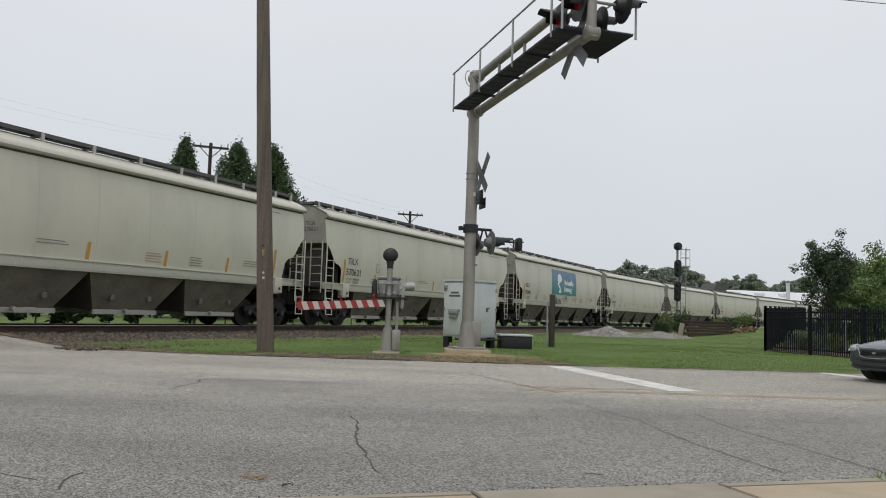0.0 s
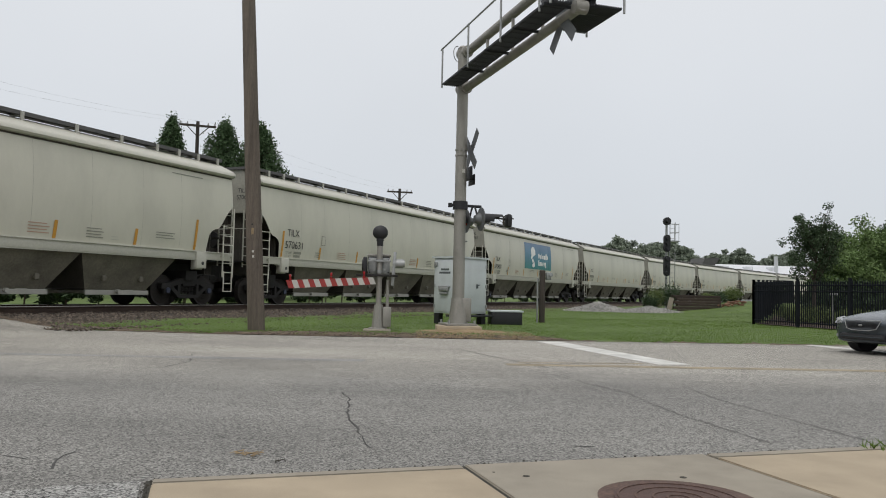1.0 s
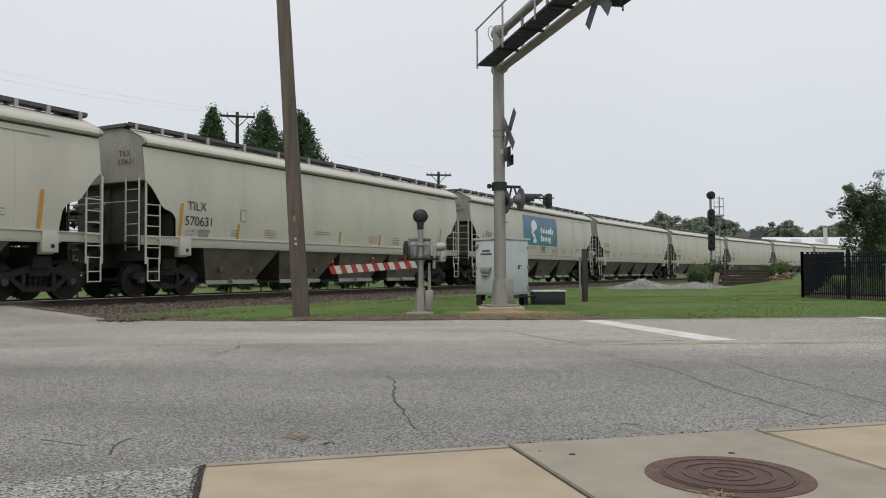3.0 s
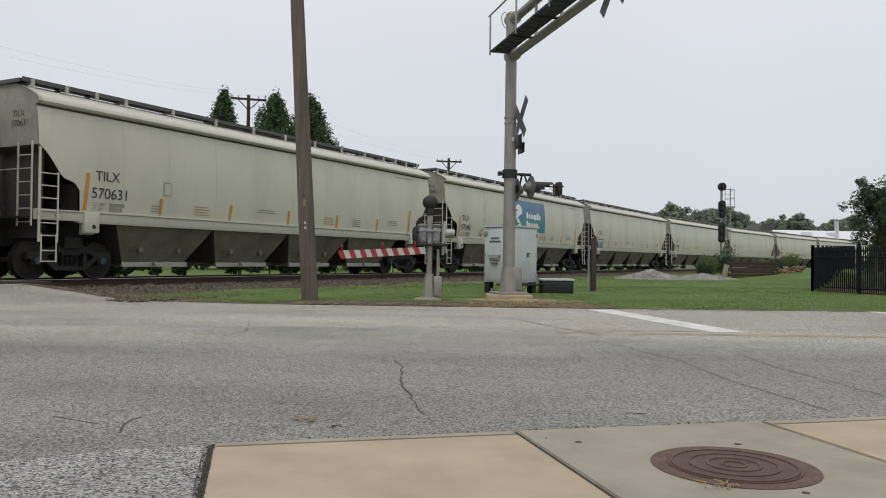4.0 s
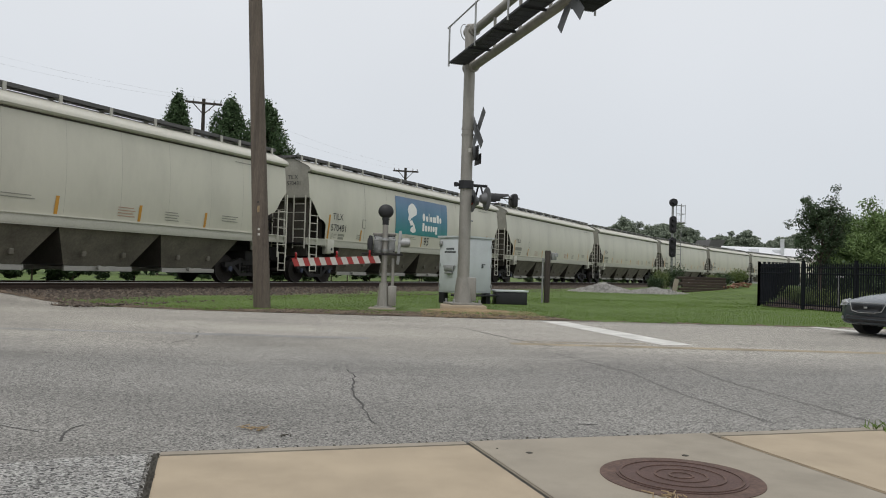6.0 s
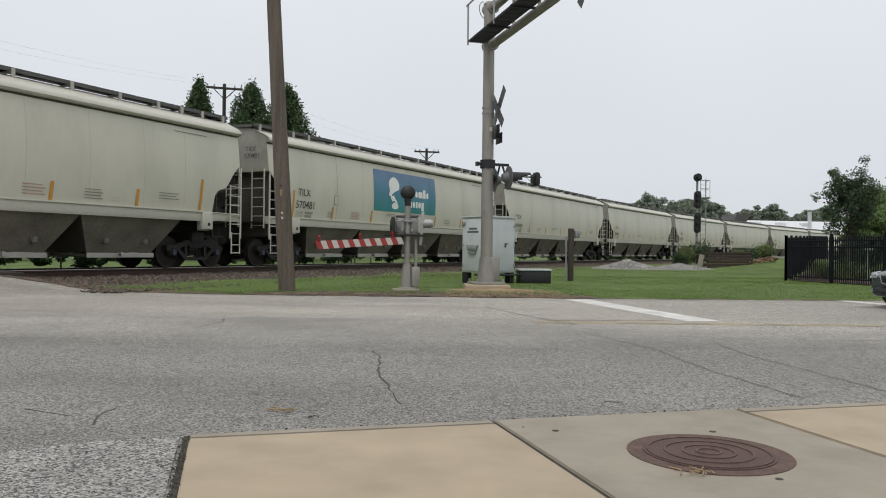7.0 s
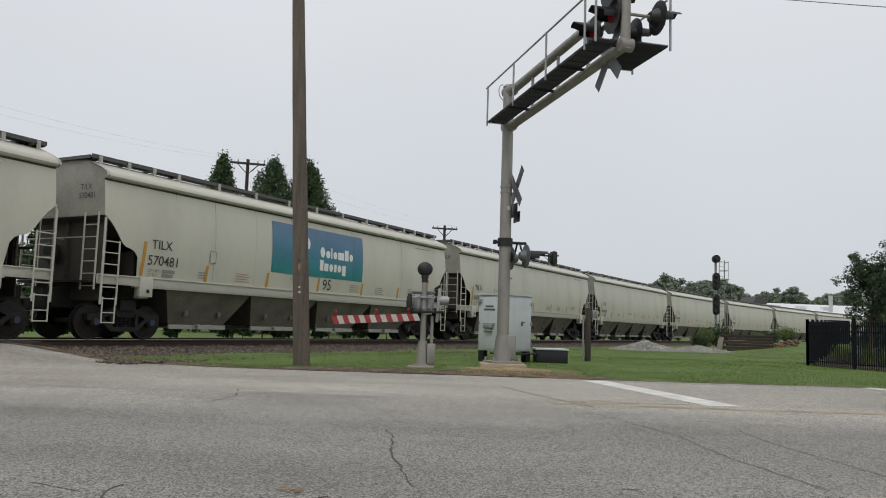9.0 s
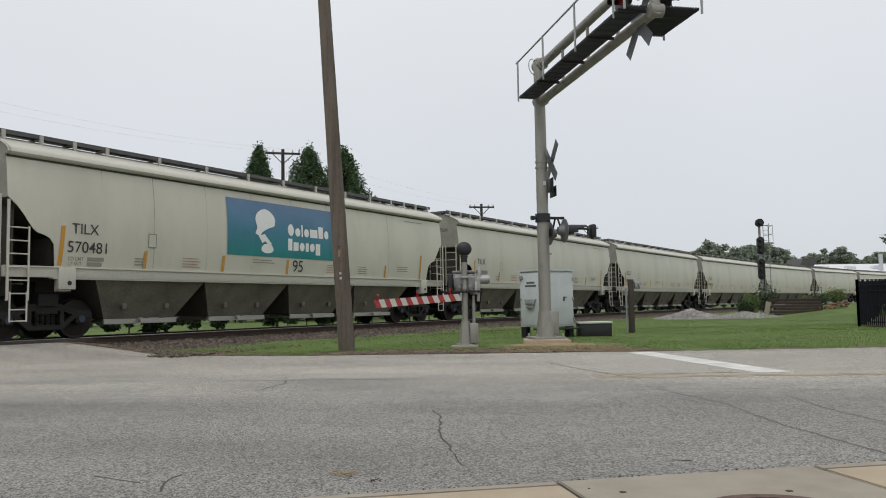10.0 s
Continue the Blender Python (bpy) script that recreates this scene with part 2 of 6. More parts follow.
def two_pavings(m):
    """The far lanes carry an older, paler and warmer paving with an uneven edge."""
    n, l = m.node_tree.nodes, m.node_tree.links
    b = n["Principled BSDF"]
    old = b.inputs["Base Color"].links[0].from_socket
    tc, sp, nz = n.new("ShaderNodeTexCoord"), n.new("ShaderNodeSeparateXYZ"), n.new("ShaderNodeTexNoise")
    nz.inputs["Scale"].default_value, nz.inputs["Detail"].default_value = 0.7, 6
    l.new(tc.outputs["Object"], sp.inputs[0])
    l.new(tc.outputs["Object"], nz.inputs["Vector"])
    ad = n.new("ShaderNodeMath")
    ad.operation = "MULTIPLY_ADD"
    ad.inputs[1].default_value = 3.0
    l.new(nz.outputs["Fac"], ad.inputs[0])
    l.new(sp.outputs[1], ad.inputs[2])
    mr = n.new("ShaderNodeMapRange")
    mr.inputs["From Min"].default_value, mr.inputs["From Max"].default_value = 9.2, 12.4
    l.new(ad.outputs[0], mr.inputs["Value"])
    mx = n.new("ShaderNodeMix")
    mx.data_type = "RGBA"
    mx.inputs[6].default_value, mx.inputs[7].default_value = (1, 1, 1, 1), (1.58, 1.54, 1.47, 1)
    l.new(mr.outputs[0], mx.inputs[0])
    mu = n.new("ShaderNodeVectorMath")
    mu.operation = "MULTIPLY"
    l.new(old, mu.inputs[0])
    l.new(mx.outputs[2], mu.inputs[1])
    l.new(mu.outputs[0], b.inputs["Base Color"])


two_pavings(ASPHALT)


def leaf(name, base, island=0.35):
    m = mat(name, base, 0.75, var=0.35, scale=0.8, fine=6, bump=0, island=island, spec=0.25)
    return m


CYPRESS = leaf("cypress_needles", (0.066, 0.108, 0.048), 0.22)
MAPLE = leaf("dark_maple_leaf", (0.055, 0.085, 0.042))
LIGHT_LEAF = leaf("light_green_leaf", (0.13, 0.195, 0.066))
# Far crowns: the haze of distance is mixed into this pale leaf colour.
FAR_LEAF = leaf("haze_tinted_far_leaf", (0.215, 0.25, 0.19), 0.15)
SHRUB = leaf("yellow_green_shrub", (0.13, 0.17, 0.06))
# Seam lines coloured darker in place of soft shading between bulged sheets.
SEAM_SHADE = mat("dark_weld_seam", (0.36, 0.342, 0.285), 0.6, var=0.3, scale=4, fine=20, bump=0)
SEAM_PALE = mat("faint_weld_seam", (0.47, 0.452, 0.38), 0.5, var=0.2, scale=4, fine=20, bump=0)


def box(bm, c, s, r=None, bevel=0.0):
    m = Matrix.Translation(c) @ (r.to_4x4() if r else Matrix()) @ Matrix.Diagonal((*s, 1))
    v = bmesh.ops.create_cube(bm, size=1, matrix=m)["verts"]
    if bevel:
        e = list({e for x in v for e in x.link_edges})
        bmesh.ops.bevel(bm, geom=e, offset=bevel, segments=2, affect="EDGES", profile=0.5)
    return v


def tube(bm, a, b, r, r2=None, seg=10, caps=True):
    a, b = Vector(a), Vector(b)
    d = b - a
    m = Matrix.Translation((a + b) / 2) @ d.to_track_quat("Z", "Y").to_matrix().to_4x4()
    return bmesh.ops.create_cone(bm, cap_ends=caps, cap_tris=False, segments=seg, radius1=r, radius2=r if r2 is None else r2, depth=d.length, matrix=m)["verts"]


def ball(bm, c, r, u=14, v=9, s=(1, 1, 1)):
    return bmesh.ops.create_uvsphere(bm, u_segments=u, v_segments=v, radius=1, matrix=Matrix.Translation(c) @ Matrix.Diagonal((r * s[0], r * s[1], r * s[2], 1)))["verts"]


def prism(bm, pts, d):
    """A flat outline of 3D points, thickened by the vector d."""
    d = Vector(d)
    lo = [bm.verts.new(Vector(p)) for p in pts]
    hi = [bm.verts.new(Vector(p) + d) for p in pts]
    n = len(pts)
    bm.faces.new(lo[::-1])
    bm.faces.new(hi)
    for i in range(n):
        bm.faces.new((lo[i], lo[(i + 1) % n], hi[(i + 1) % n], hi[i]))


def to_mesh(name, bm, material, smooth=False):
    bmesh.ops.recalc_face_normals(bm, faces=bm.faces)
    me = bpy.data.meshes.new(name)
    bm.to_mesh(me)
    bm.free()
    me.materials.append(material)
    if smooth:
        me.shade_smooth()
        me.set_sharp_from_angle(angle=radians(35))
    return me


def part(name, bm, material, parent, label="", smooth=True, at=None):
    """Links a bmesh (or mesh) as one mesh object under a thing or a part."""
    me = to_mesh(name, bm, material, smooth) if isinstance(bm, bmesh.types.BMesh) else bm
    ob = new(name, me)
    ob.parent = parent
    if at is not None:
        ob.matrix_basis = at
    if label:
        tagged(ob, label)
    return ob


def thing(name, label, category, m=None, group="", kind=""):
    ob = tagged(new(name), label, category, group, kind)
    if m is not None:
        ob.matrix_basis = m
    return ob


def single(name, bm, material, label, category, m=None, group="", kind="", smooth=False):
    ob = tagged(new(name, to_mesh(name, bm, material, smooth)), label, category, group, kind)
    if m is not None:
        ob.matrix_basis = m
    return ob


def text_mesh(body, size, spread=1.0):
    cu = bpy.data.curves.new("lettering", "FONT")
    cu.body, cu.size, cu.space_character = body, size, spread
    cu.offset = size * 0.002
    ob = bpy.data.objects.new("lettering", cu)
    scene.collection.objects.link(ob)
    bpy.context.view_layer.update()
    me = bpy.data.meshes.new_from_object(ob.evaluated_get(bpy.context.evaluated_depsgraph_get()))
    bpy.data.objects.remove(ob)
    bm = bmesh.new()
    bm.from_mesh(me)
    return bm


def cloud(name, verts, faces, material):
    me = bpy.data.meshes.new(name)
    me.from_pydata(verts, [], faces)
    me.materials.append(material)
    return me


def smooth_step(a, b, x):
    u = min(1, max(0, (x - a) / (b - a)))
    return u * u * (3 - 2 * u)


# the track's centre line: straight, then bending gently right
C0 = Vector((-5.516 - HALF * math.cos(TH), 26 + HALF * math.sin(TH)))
BEND_AT, BEND = 30.0, 0.0026
NEAR_AT, NEAR_BEND = 12.0, 0.0016       # a gentler bend towards the crossing


def track(s):
    """The centre line's point and heading s metres along."""
    a = max(NEAR_AT, min(s, BEND_AT))
    p = C0 + Vector((math.sin(TH), math.cos(TH))) * a
    h = TH
    if s > BEND_AT:
        u = s - BEND_AT
        k = BEND * u / 2
        c = u * (math.sin(k) / k if k > 1e-6 else 1)
        p = p + Vector((math.sin(TH + k), math.cos(TH + k))) * c
        h = TH + 2 * k
    if s < NEAR_AT:
        u = NEAR_AT - s
        k = NEAR_BEND * u / 2
        p = p - Vector((math.sin(TH - k), math.cos(TH - k))) * (u * math.sin(k) / k if k > 1e-6 else u)
        h = TH - 2 * k
    return p, h


def beside(x, y):
    """Metres along the track and to its camera side, for the straight and the bend by steps."""
    s = (x - C0.x) * math.sin(TH) + (y - C0.y) * math.cos(TH)
    for _ in range(3):
        p, h = track(s)
        s += (x - p.x) * math.sin(h) + (y - p.y) * math.cos(h)
    p, h = track(s)
    return s, (x - p.x) * math.cos(h) - (y - p.y) * math.sin(h)


def on_track(s, lateral=0.0, z=RAIL):
    p, h = track(s)
    return Vector((p.x + lateral * math.cos(h), p.y - lateral * math.sin(h), z))

# ---- ground, road, pavement ----
def road_far(x):
    return 16.15 + 0.05 * max(0, x - 4) + 0.22 * max(0, -4 - x)


CURB0, CURB_U, CURB_N = Vector((-1.2, 3.98)), Vector((0.969, 0.2475)), Vector((0.2475, -0.969))


def curb_y(x):
    return CURB0.y + (x - CURB0.x) * 0.2554


def road_z(x, y):
    s, l = beside(x, y)
    return 0.30 * smooth_step(5.0, 1.6, abs(l))


def ground_z(x, y):
    s, l = beside(x, y)
    if road_far(x) - 1.3 < y < road_far(x) + 0.02:
        return road_z(x, y) - 0.03
    if y < road_far(x) + 0.02:
        return -0.30 + 0.30 * smooth_step(7.5, 1.7, abs(l)) - 0.12
    z = 0.03 + 0.05 * smooth_step(7, 4, abs(l)) + 0.03 * noise.noise((x * 0.3, y * 0.3, 2))
    z -= 0.03 * smooth_step(0.5, 0, y - road_far(x))
    z += 0.75 * math.exp(-((x - 22) ** 2 / 26 + (y - 48) ** 2 / 90)) * smooth_step(5.5, 9, l)
    return z


def sheet(name, xs, ys, fz, material, keep=lambda x, y: True):
    verts = [(x, y, fz(x, y)) for y in ys for x in xs]
    w = len(xs)
    faces = [(j * w + i, j * w + i + 1, (j + 1) * w + i + 1, (j + 1) * w + i) for j in range(len(ys) - 1) for i in range(w - 1) if keep((xs[i] + xs[i + 1]) / 2, (ys[j] + ys[j + 1]) / 2)]
    me = cloud(name, verts, faces, material)
    me.shade_smooth()
    return me


def steps(*runs):
    """Coordinates in runs of (from, to, step)."""
    out = []
    for a, b, d in runs:
        k = max(1, round((b - a) / d))
        out += [a + (b - a) * i / k for i in range(k)]
    return out + [runs[-1][1]]


gx = steps((-2500, -200, 460), (-200, -30, 17), (-30, 45, 0.75), (45, 200, 15), (200, 2500, 460))
gy = steps((-2500, -100, 480), (-100, 0, 20), (0, 15, 3), (15, 60, 0.6), (60, 200, 10), (200, 3500, 550))
ground = tagged(new("ground", sheet("ground", gx, gy, ground_z, GRASS_SOIL)), "mown green grass verge running into far fields", "grass ground", kind="structure")


def road_mesh():
    xs = steps((-90, -20, 7), (-20, 14, 0.4), (14, 90, 6))
    verts, faces, n = [], [], 46
    for x in xs:
        top = road_far(x) + 0.05 * noise.noise((x * 1.3, 4, 0)) + 0.05 * noise.noise((x * 4, 9, 0))
        for j in range(n + 1):
            y = -5 + (top + 5) * j / n
            verts.append((x, y, road_z(x, y)))
    for i in range(len(xs) - 1):
        for j in range(n):
            a = i * (n + 1) + j
            faces.append((a, a + n + 1, a + n + 2, a + 1))
    me = cloud("road", verts, faces, ASPHALT)
    me.shade_smooth()
    return me


road = tagged(new("road", road_mesh()), "worn grey asphalt road with cracks and faded paint", "road", kind="structure")


def strip(pts, width, z=0.004, jitter=0.0):
    """A flat ribbon that follows points on the road."""
    bm = bmesh.new()
    prev = None
    for i, p in enumerate(pts):
        a, b = Vector(pts[max(0, i - 1)]), Vector(pts[min(len(pts) - 1, i + 1)])
        d = (b - a).normalized()
        nrm = Vector((-d.y, d.x))
        w = width * (1 + jitter * noise.noise((i * 1.7, width * 50, 3))) / 2
        row = [bm.verts.new((*(Vector(p) + nrm * k), road_z(*(Vector(p) + nrm * k)) + z)) for k in (-w, w)]
        if prev:
            bm.faces.new((prev[0], row[0], row[1], prev[1]))
        prev = row
    return bm


def line_pts(a, b, step=0.4, wob=0.0, seed=0):
    a, b = Vector(a), Vector(b)
    k = max(2, int((b - a).length / step))
    out = []
    for i in range(k + 1):
        p = a.lerp(b, i / k)
        d = (b - a).normalized()
        out.append(p + Vector((-d.y, d.x)) * (wob * (noise.noise((i * 0.9, seed, 0)) + 0.5 * noise.noise((i * 2.7, seed, 5)))))
    return out


def road_mark(name, bm, material, label, category):
    return single(name, bm, material, label, category, kind="structure")


road_mark("stop_line", strip(line_pts((2.92, 15.75), (3.84, 11.0)), 0.5, 0.003), WHITE_LINE, "wide worn white stop line across the far lane", "road marking")
road_mark("stop_line", strip(line_pts((8.55, 16.5), (9.6, 12.6)), 0.4, 0.003), WHITE_LINE, "white stop line in front of the sedan", "road marking")
road_mark("centre_line", strip(line_pts((1.4, 10.55), (40, 10.9), 0.5, 0.02, 1), 0.26, 0.003, 0.25), YELLOW_LINE, "faded yellow centre line", "road marking")
road_mark("centre_line", strip(line_pts((1.6, 10.9), (3.4, 11.05), 0.3, 0.02, 3), 0.10, 0.003, 0.6), YELLOW_LINE, "faded yellow centre line, second stroke", "road marking")
road_mark("centre_line", strip(line_pts((-9, 10.8), (-0.5, 10.75), 0.5, 0.05, 2), 0.25, 0.003, 0.8), PATCH, "almost rubbed-out pale centre line", "road marking")
CRACKS = (
    ("-0.55,7.4 -0.45,7.02 -0.43,6.6 -0.40,6.06 -0.34,5.75 -0.29,5.49 -0.23,5.14 -0.16,4.75", 0.014),
    ("-3.2,8.6 -1.34,8.13 -0.95,7.77 -0.47,7.21 -0.11,7.04 0.25,7.17 0.66,7.19 1.14,7.27 1.24,7.69 1.29,8.42", 0.010),
    ("-2.35,4.6 -2.1,4.48 -1.87,4.38", 0.008), ("-1.83,4.65 -1.87,4.54 -1.82,4.31 -1.74,4.12", 0.013),
    ("-2.91,11.21 -2.67,10.18 -2.74,9.62 -2.78,9.18", 0.018), ("0.92,13.28 1.4,11.7 1.75,10.69 1.95,10.11", 0.026),
    ("1.8,9.32 2.01,8.5 2.22,7.72 2.25,6.65 2.32,6.04 2.4,5.52 2.48,5.06", 0.018), ("3.02,8.37 2.98,7.35 3.09,6.45 3.14,5.83 3.21,5.24", 0.015),
    ("-7,9.1 -4.5,8.9 -2.2,8.6", 0.012), ("1.1,5.0 1.35,4.95", 0.012), ("-6.5,7.9 -4.0,8.2 -1.5,8.0", 0.010), ("2.2,9.1 4.4,8.7 6.5,8.9", 0.014),
)
for i, (spots, w) in enumerate(CRACKS):
    pts = [tuple(float(k) for k in q.split(",")) for q in spots.split()]
    fine = []
    for a, b in zip(pts, pts[1:]):
        fine += [p + Vector((random.uniform(-1, 1), random.uniform(-1, 1))) * 0.013 for p in line_pts(a, b, 0.09, 0.03, i + 10)[:-1]]
    old = pts[0][0] > 1.5 or pts[0][0] < -3
    road_mark("road_crack", strip(fine, w * (0.8 if old else 1.0), 0.0025, 1.2), FAINT_CRACK if old else CRACK, "thin dark crack in the asphalt", "crack")

# the pavement: slabs that fall gently to the road, kerb strip, dark joints
pavement = thing("pavement", "tan and grey concrete pavement slabs with dark joints", "pavement", kind="structure")


def slab(a, b, n0, n1, material, name="slab", label="", lift=0.0):
    bm = bmesh.new()
    pts = []
    for s, n in ((a, n0), (b, n0), (b, n1), (a, n1)):
        p = CURB0 + CURB_U * s + CURB_N * n
        pts.append((p.x, p.y, 0.012 + lift))
    prism(bm, pts, (0, 0, -0.16))
    bmesh.ops.bevel(bm, geom=[e for e in bm.edges], offset=0.006, segments=2, affect="EDGES")
    return part(name, bm, material, pavement, label)


slab(0.0, 1.585, 0.098, 2.4, CONC_TAN, label="tan concrete slab")
slab(0.0, 1.585, 0.0, 0.077, CONC_GREY, "kerb_strip", "pale concrete kerb edge")
slab(1.61, 3.13, 0.0, 2.4, CONC_GREY, label="grey concrete slab around the manhole")
slab(3.155, 6.5, 0.112, 2.4, CONC_TAN, label="tan concrete slab")
slab(3.155, 6.5, 0.0, 0.092, CONC_GREY, "kerb_strip", "pale concrete kerb edge")
slab(0.0, 6.5, 2.41, 6.0, CONC_TAN, label="tan concrete slab")
bm = bmesh.new()
for a, b, n0, n1 in ((-0.03, 6.5, 0.0, 6.0),):
    pts = [(*(CURB0 + CURB_U * s + CURB_N * n), 0.003) for s, n in ((a, n0), (b, n0), (b, n1), (a, n1))]
    prism(bm, pts, (0, 0, -0.1))
part("joint_bed", bm, JOINT, pavement, "dirt in the joints")

bm = bmesh.new()
ap = [(-1.245, 3.955), (-1.6, 3.83), (-2.05, 3.56), (-2.6, 3.2), (-3.4, 2.9), (-6, 2.3), (-6, -3), (0.55, -3)]
vs = [bm.verts.new((x, y, 0.008)) for x, y in ap]
bm.faces.new(vs)
bmesh.ops.subdivide_edges(bm, edges=bm.edges[:], cuts=8, use_grid_fill=True)
single("driveway_apron", bm, APRON, "coarse pale grey asphalt driveway apron beside the pavement", "driveway", kind="structure")

# manhole
MX, MY = 1.31, 3.68
MZ = 0.012
manhole = thing("manhole_cover", "round rusty brown cast iron manhole cover in the pavement", "manhole", pose(MX, MY, MZ, 0, 0, 20))
bm = bmesh.new()
tube(bm, (0, 0, -0.04), (0, 0, 0.004), 0.375, seg=48)
part("frame_ring", bm, MANHOLE_RIM, manhole, "rust-stained rim")
bm = bmesh.new()
tube(bm, (0, 0, -0.03), (0, 0, 0.008), 0.30, seg=48)
part("lid", bm, MANHOLE, manhole)
for r in (0.285, 0.205, 0.125, 0.06):
    bm = bmesh.new()
    for k in range(48):
        a, b = k * math.tau / 48, (k + 1) * math.tau / 48
        q = [bm.verts.new((rr * math.cos(t), rr * math.sin(t), 0.0125)) for rr, t in ((r, a), (r, b), (r - 0.012, b), (r - 0.012, a))]
        bm.faces.new(q)
    bmesh.ops.remove_doubles(bm, verts=bm.verts, dist=1e-5)
    g = bmesh.ops.extrude_face_region(bm, geom=bm.faces[:])
    bmesh.ops.translate(bm, verts=[v for v in g["geom"] if isinstance(v, bmesh.types.BMVert)], vec=(0, 0, -0.006))
    part("raised_ring", bm, MANHOLE_RIM, manhole)

# dirt edge and straw between road and grass
def edge_band(x0, x1, w0, w1, material, name, label, lift):
    verts, faces = [], []
    xs = steps((x0, x1, 0.08))
    for i, x in enumerate(xs):
        f = max(0.0, math.sin(math.pi * i / (len(xs) - 1))) ** 0.4
        a = road_far(x) - 0.12 + 0.1 * noise.noise((x * 1.2, 1, 0))
        b = a + 0.15 + (w0 + w1 * noise.noise((x * 1.1, 7, 0)) + 0.22 * noise.noise((x * 5, 3, 0)) + 0.12 * noise.noise((x * 13, 5, 0))) * f
        for k in range(5):
            y = a + (b - a) * k / 4
            verts.append((x, y, max(road_z(x, y), ground_z(x, y)) + lift + 0.02 * noise.noise((x * 4, y * 4, 0))))
    for i in range(len(xs) - 1):
        for k in range(4):
            p = i * 5 + k
            faces.append((p, p + 5, p + 6, p + 1))
    return tagged(new(name, cloud(name, verts, faces, material)), label, "bare soil", kind="structure")


edge_band(-10.5, 2.5, 0.26, 0.30, DIRT, "dirt_edge", "bare brown dirt along the road's edge", 0.006)
edge_band(2.3, 13, 0.02, 0.16, DIRT, "dirt_edge", "thin ragged dirt along the road's edge", 0.006)
edge_band(-3.2, 3.4, 1.25, 0.4, DIRT, "dirt_edge", "muddy ground before the signal mast", 0.010)
bm = bmesh.new()
for cx, cy, rx, ry in ((1.55, 18.45, 1.15, 0.5),):
    ring = [bm.verts.new((cx + rx * math.cos(a) * (1 + 0.25 * noise.noise((math.cos(a) * 2, math.sin(a) * 2, cx))), cy + ry * math.sin(a) * (1 + 0.25 * noise.noise((math.cos(a) * 2, math.sin(a) * 2, cx))), 0.025)) for a in [k * math.tau / 40 for k in range(40)]]
    mid = bm.verts.new((cx, cy + 0.1, 0.10))
    for k in range(40):
        bm.faces.new((ring[k], ring[(k + 1) % 40], mid))
    bmesh.ops.subdivide_edges(bm, edges=bm.edges[:], cuts=3)
    for v in bm.verts:
        v.co.z += 0.02 * noise.noise(v.co * 4)
single("straw_patch", bm, STRAW, "dry straw-coloured soil round the mast footing", "bare soil", kind="structure", smooth=True)

def soil_litter(n, x0, x1, depth, size, material, name, label, seed):
    """Dead leaves, clods and pebbles strewn over the soil along the road."""
    rng = np.random.RandomState(seed)
    v, f = [], []
    for _ in range(n):
        x = x0 + (x1 - x0) * rng.rand()
        y = road_far(x) - 0.15 + depth * rng.rand() ** 1.5
        z = max(road_z(x, y), ground_z(x, y)) + 0.018
        r = size * (0.4 + rng.rand())
        b = len(v)
        v += [tuple(np.array((x, y, z)) + r * (np.array(d) + rng.randn(3) * 0.25)) for d in ((1, 0, 0), (-0.6, 0.8, 0), (-0.6, -0.8, 0), (0, 0, 0.6))]
        f += [(b, b + 1, b + 3), (b + 1, b + 2, b + 3), (b + 2, b, b + 3)]
    tagged(new(name, cloud(name, v, f, material)), label, "soil", kind="stuff")


soil_litter(1700, -9, 3.2, 0.8, 0.015, DIRT, "soil_clods", "brown clods and pebbles along the road edge", 51)
soil_litter(500, -3, 3.4, 1.0, 0.018, MULCH, "leaf_litter", "dark rotted leaf litter along the road edge", 52)
soil_litter(1500, 0.3, 2.9, 2.6, 0.018, STRAW, "straw_litter", "dry straw bits round the mast footing", 53)

# ---- railway track ----
railway = thing("railway_track", "single railway track with rusty rails on stone ballast", "railway track", kind="structure")
SS = steps((-45, 30, 3), (30, 230, 6))


def along(profile, closed=True, material=None, name="rail", label=""):
    bm = bmesh.new()
    prev = None
    for s in SS:
        row = [bm.verts.new(on_track(s, l, z)) for l, z in profile]
        if prev:
            for i in range(len(profile) if closed else len(profile) - 1):
                j = (i + 1) % len(profile)
                bm.faces.new((prev[i], prev[j], row[j], row[i]))
        prev = row
    return part(name, bm, material, railway, label, smooth=False)


for side in (-1, 1):
    c = side * 0.7535
    along([(c - 0.036, RAIL - 0.012), (c + 0.036, RAIL - 0.012), (c + 0.034, RAIL - 0.045), (c + 0.01, RAIL - 0.055), (c + 0.01, RAIL - 0.145), (c + 0.075, RAIL - 0.165), (c + 0.075, RAIL - 0.18), (c - 0.075, RAIL - 0.18), (c - 0.075, RAIL - 0.165), (c - 0.01, RAIL - 0.145), (c - 0.01, RAIL - 0.055), (c - 0.034, RAIL - 0.045)], True, RAIL_SIDE, "rail", "rusty brown rail web")
    along([(c - 0.034, RAIL - 0.014), (c - 0.03, RAIL), (c + 0.03, RAIL), (c + 0.034, RAIL - 0.014)], False, RAIL_TOP, "rail_head", "bright worn rail head")
along([(-5.0, -0.1), (-3.4, 0.10), (-1.8, RAIL - 0.20), (1.8, RAIL - 0.20), (3.2, 0.09), (4.7, -0.02), (4.9, -0.2)], False, BALLAST, "ballast_bed", "dark stony ballast bed")
bm = bmesh.new()
box(bm, (0, 0, -0.09), (0.23, 2.6, 0.18), bevel=0.012)
tie_mesh = to_mesh("tie", bm, TIE)
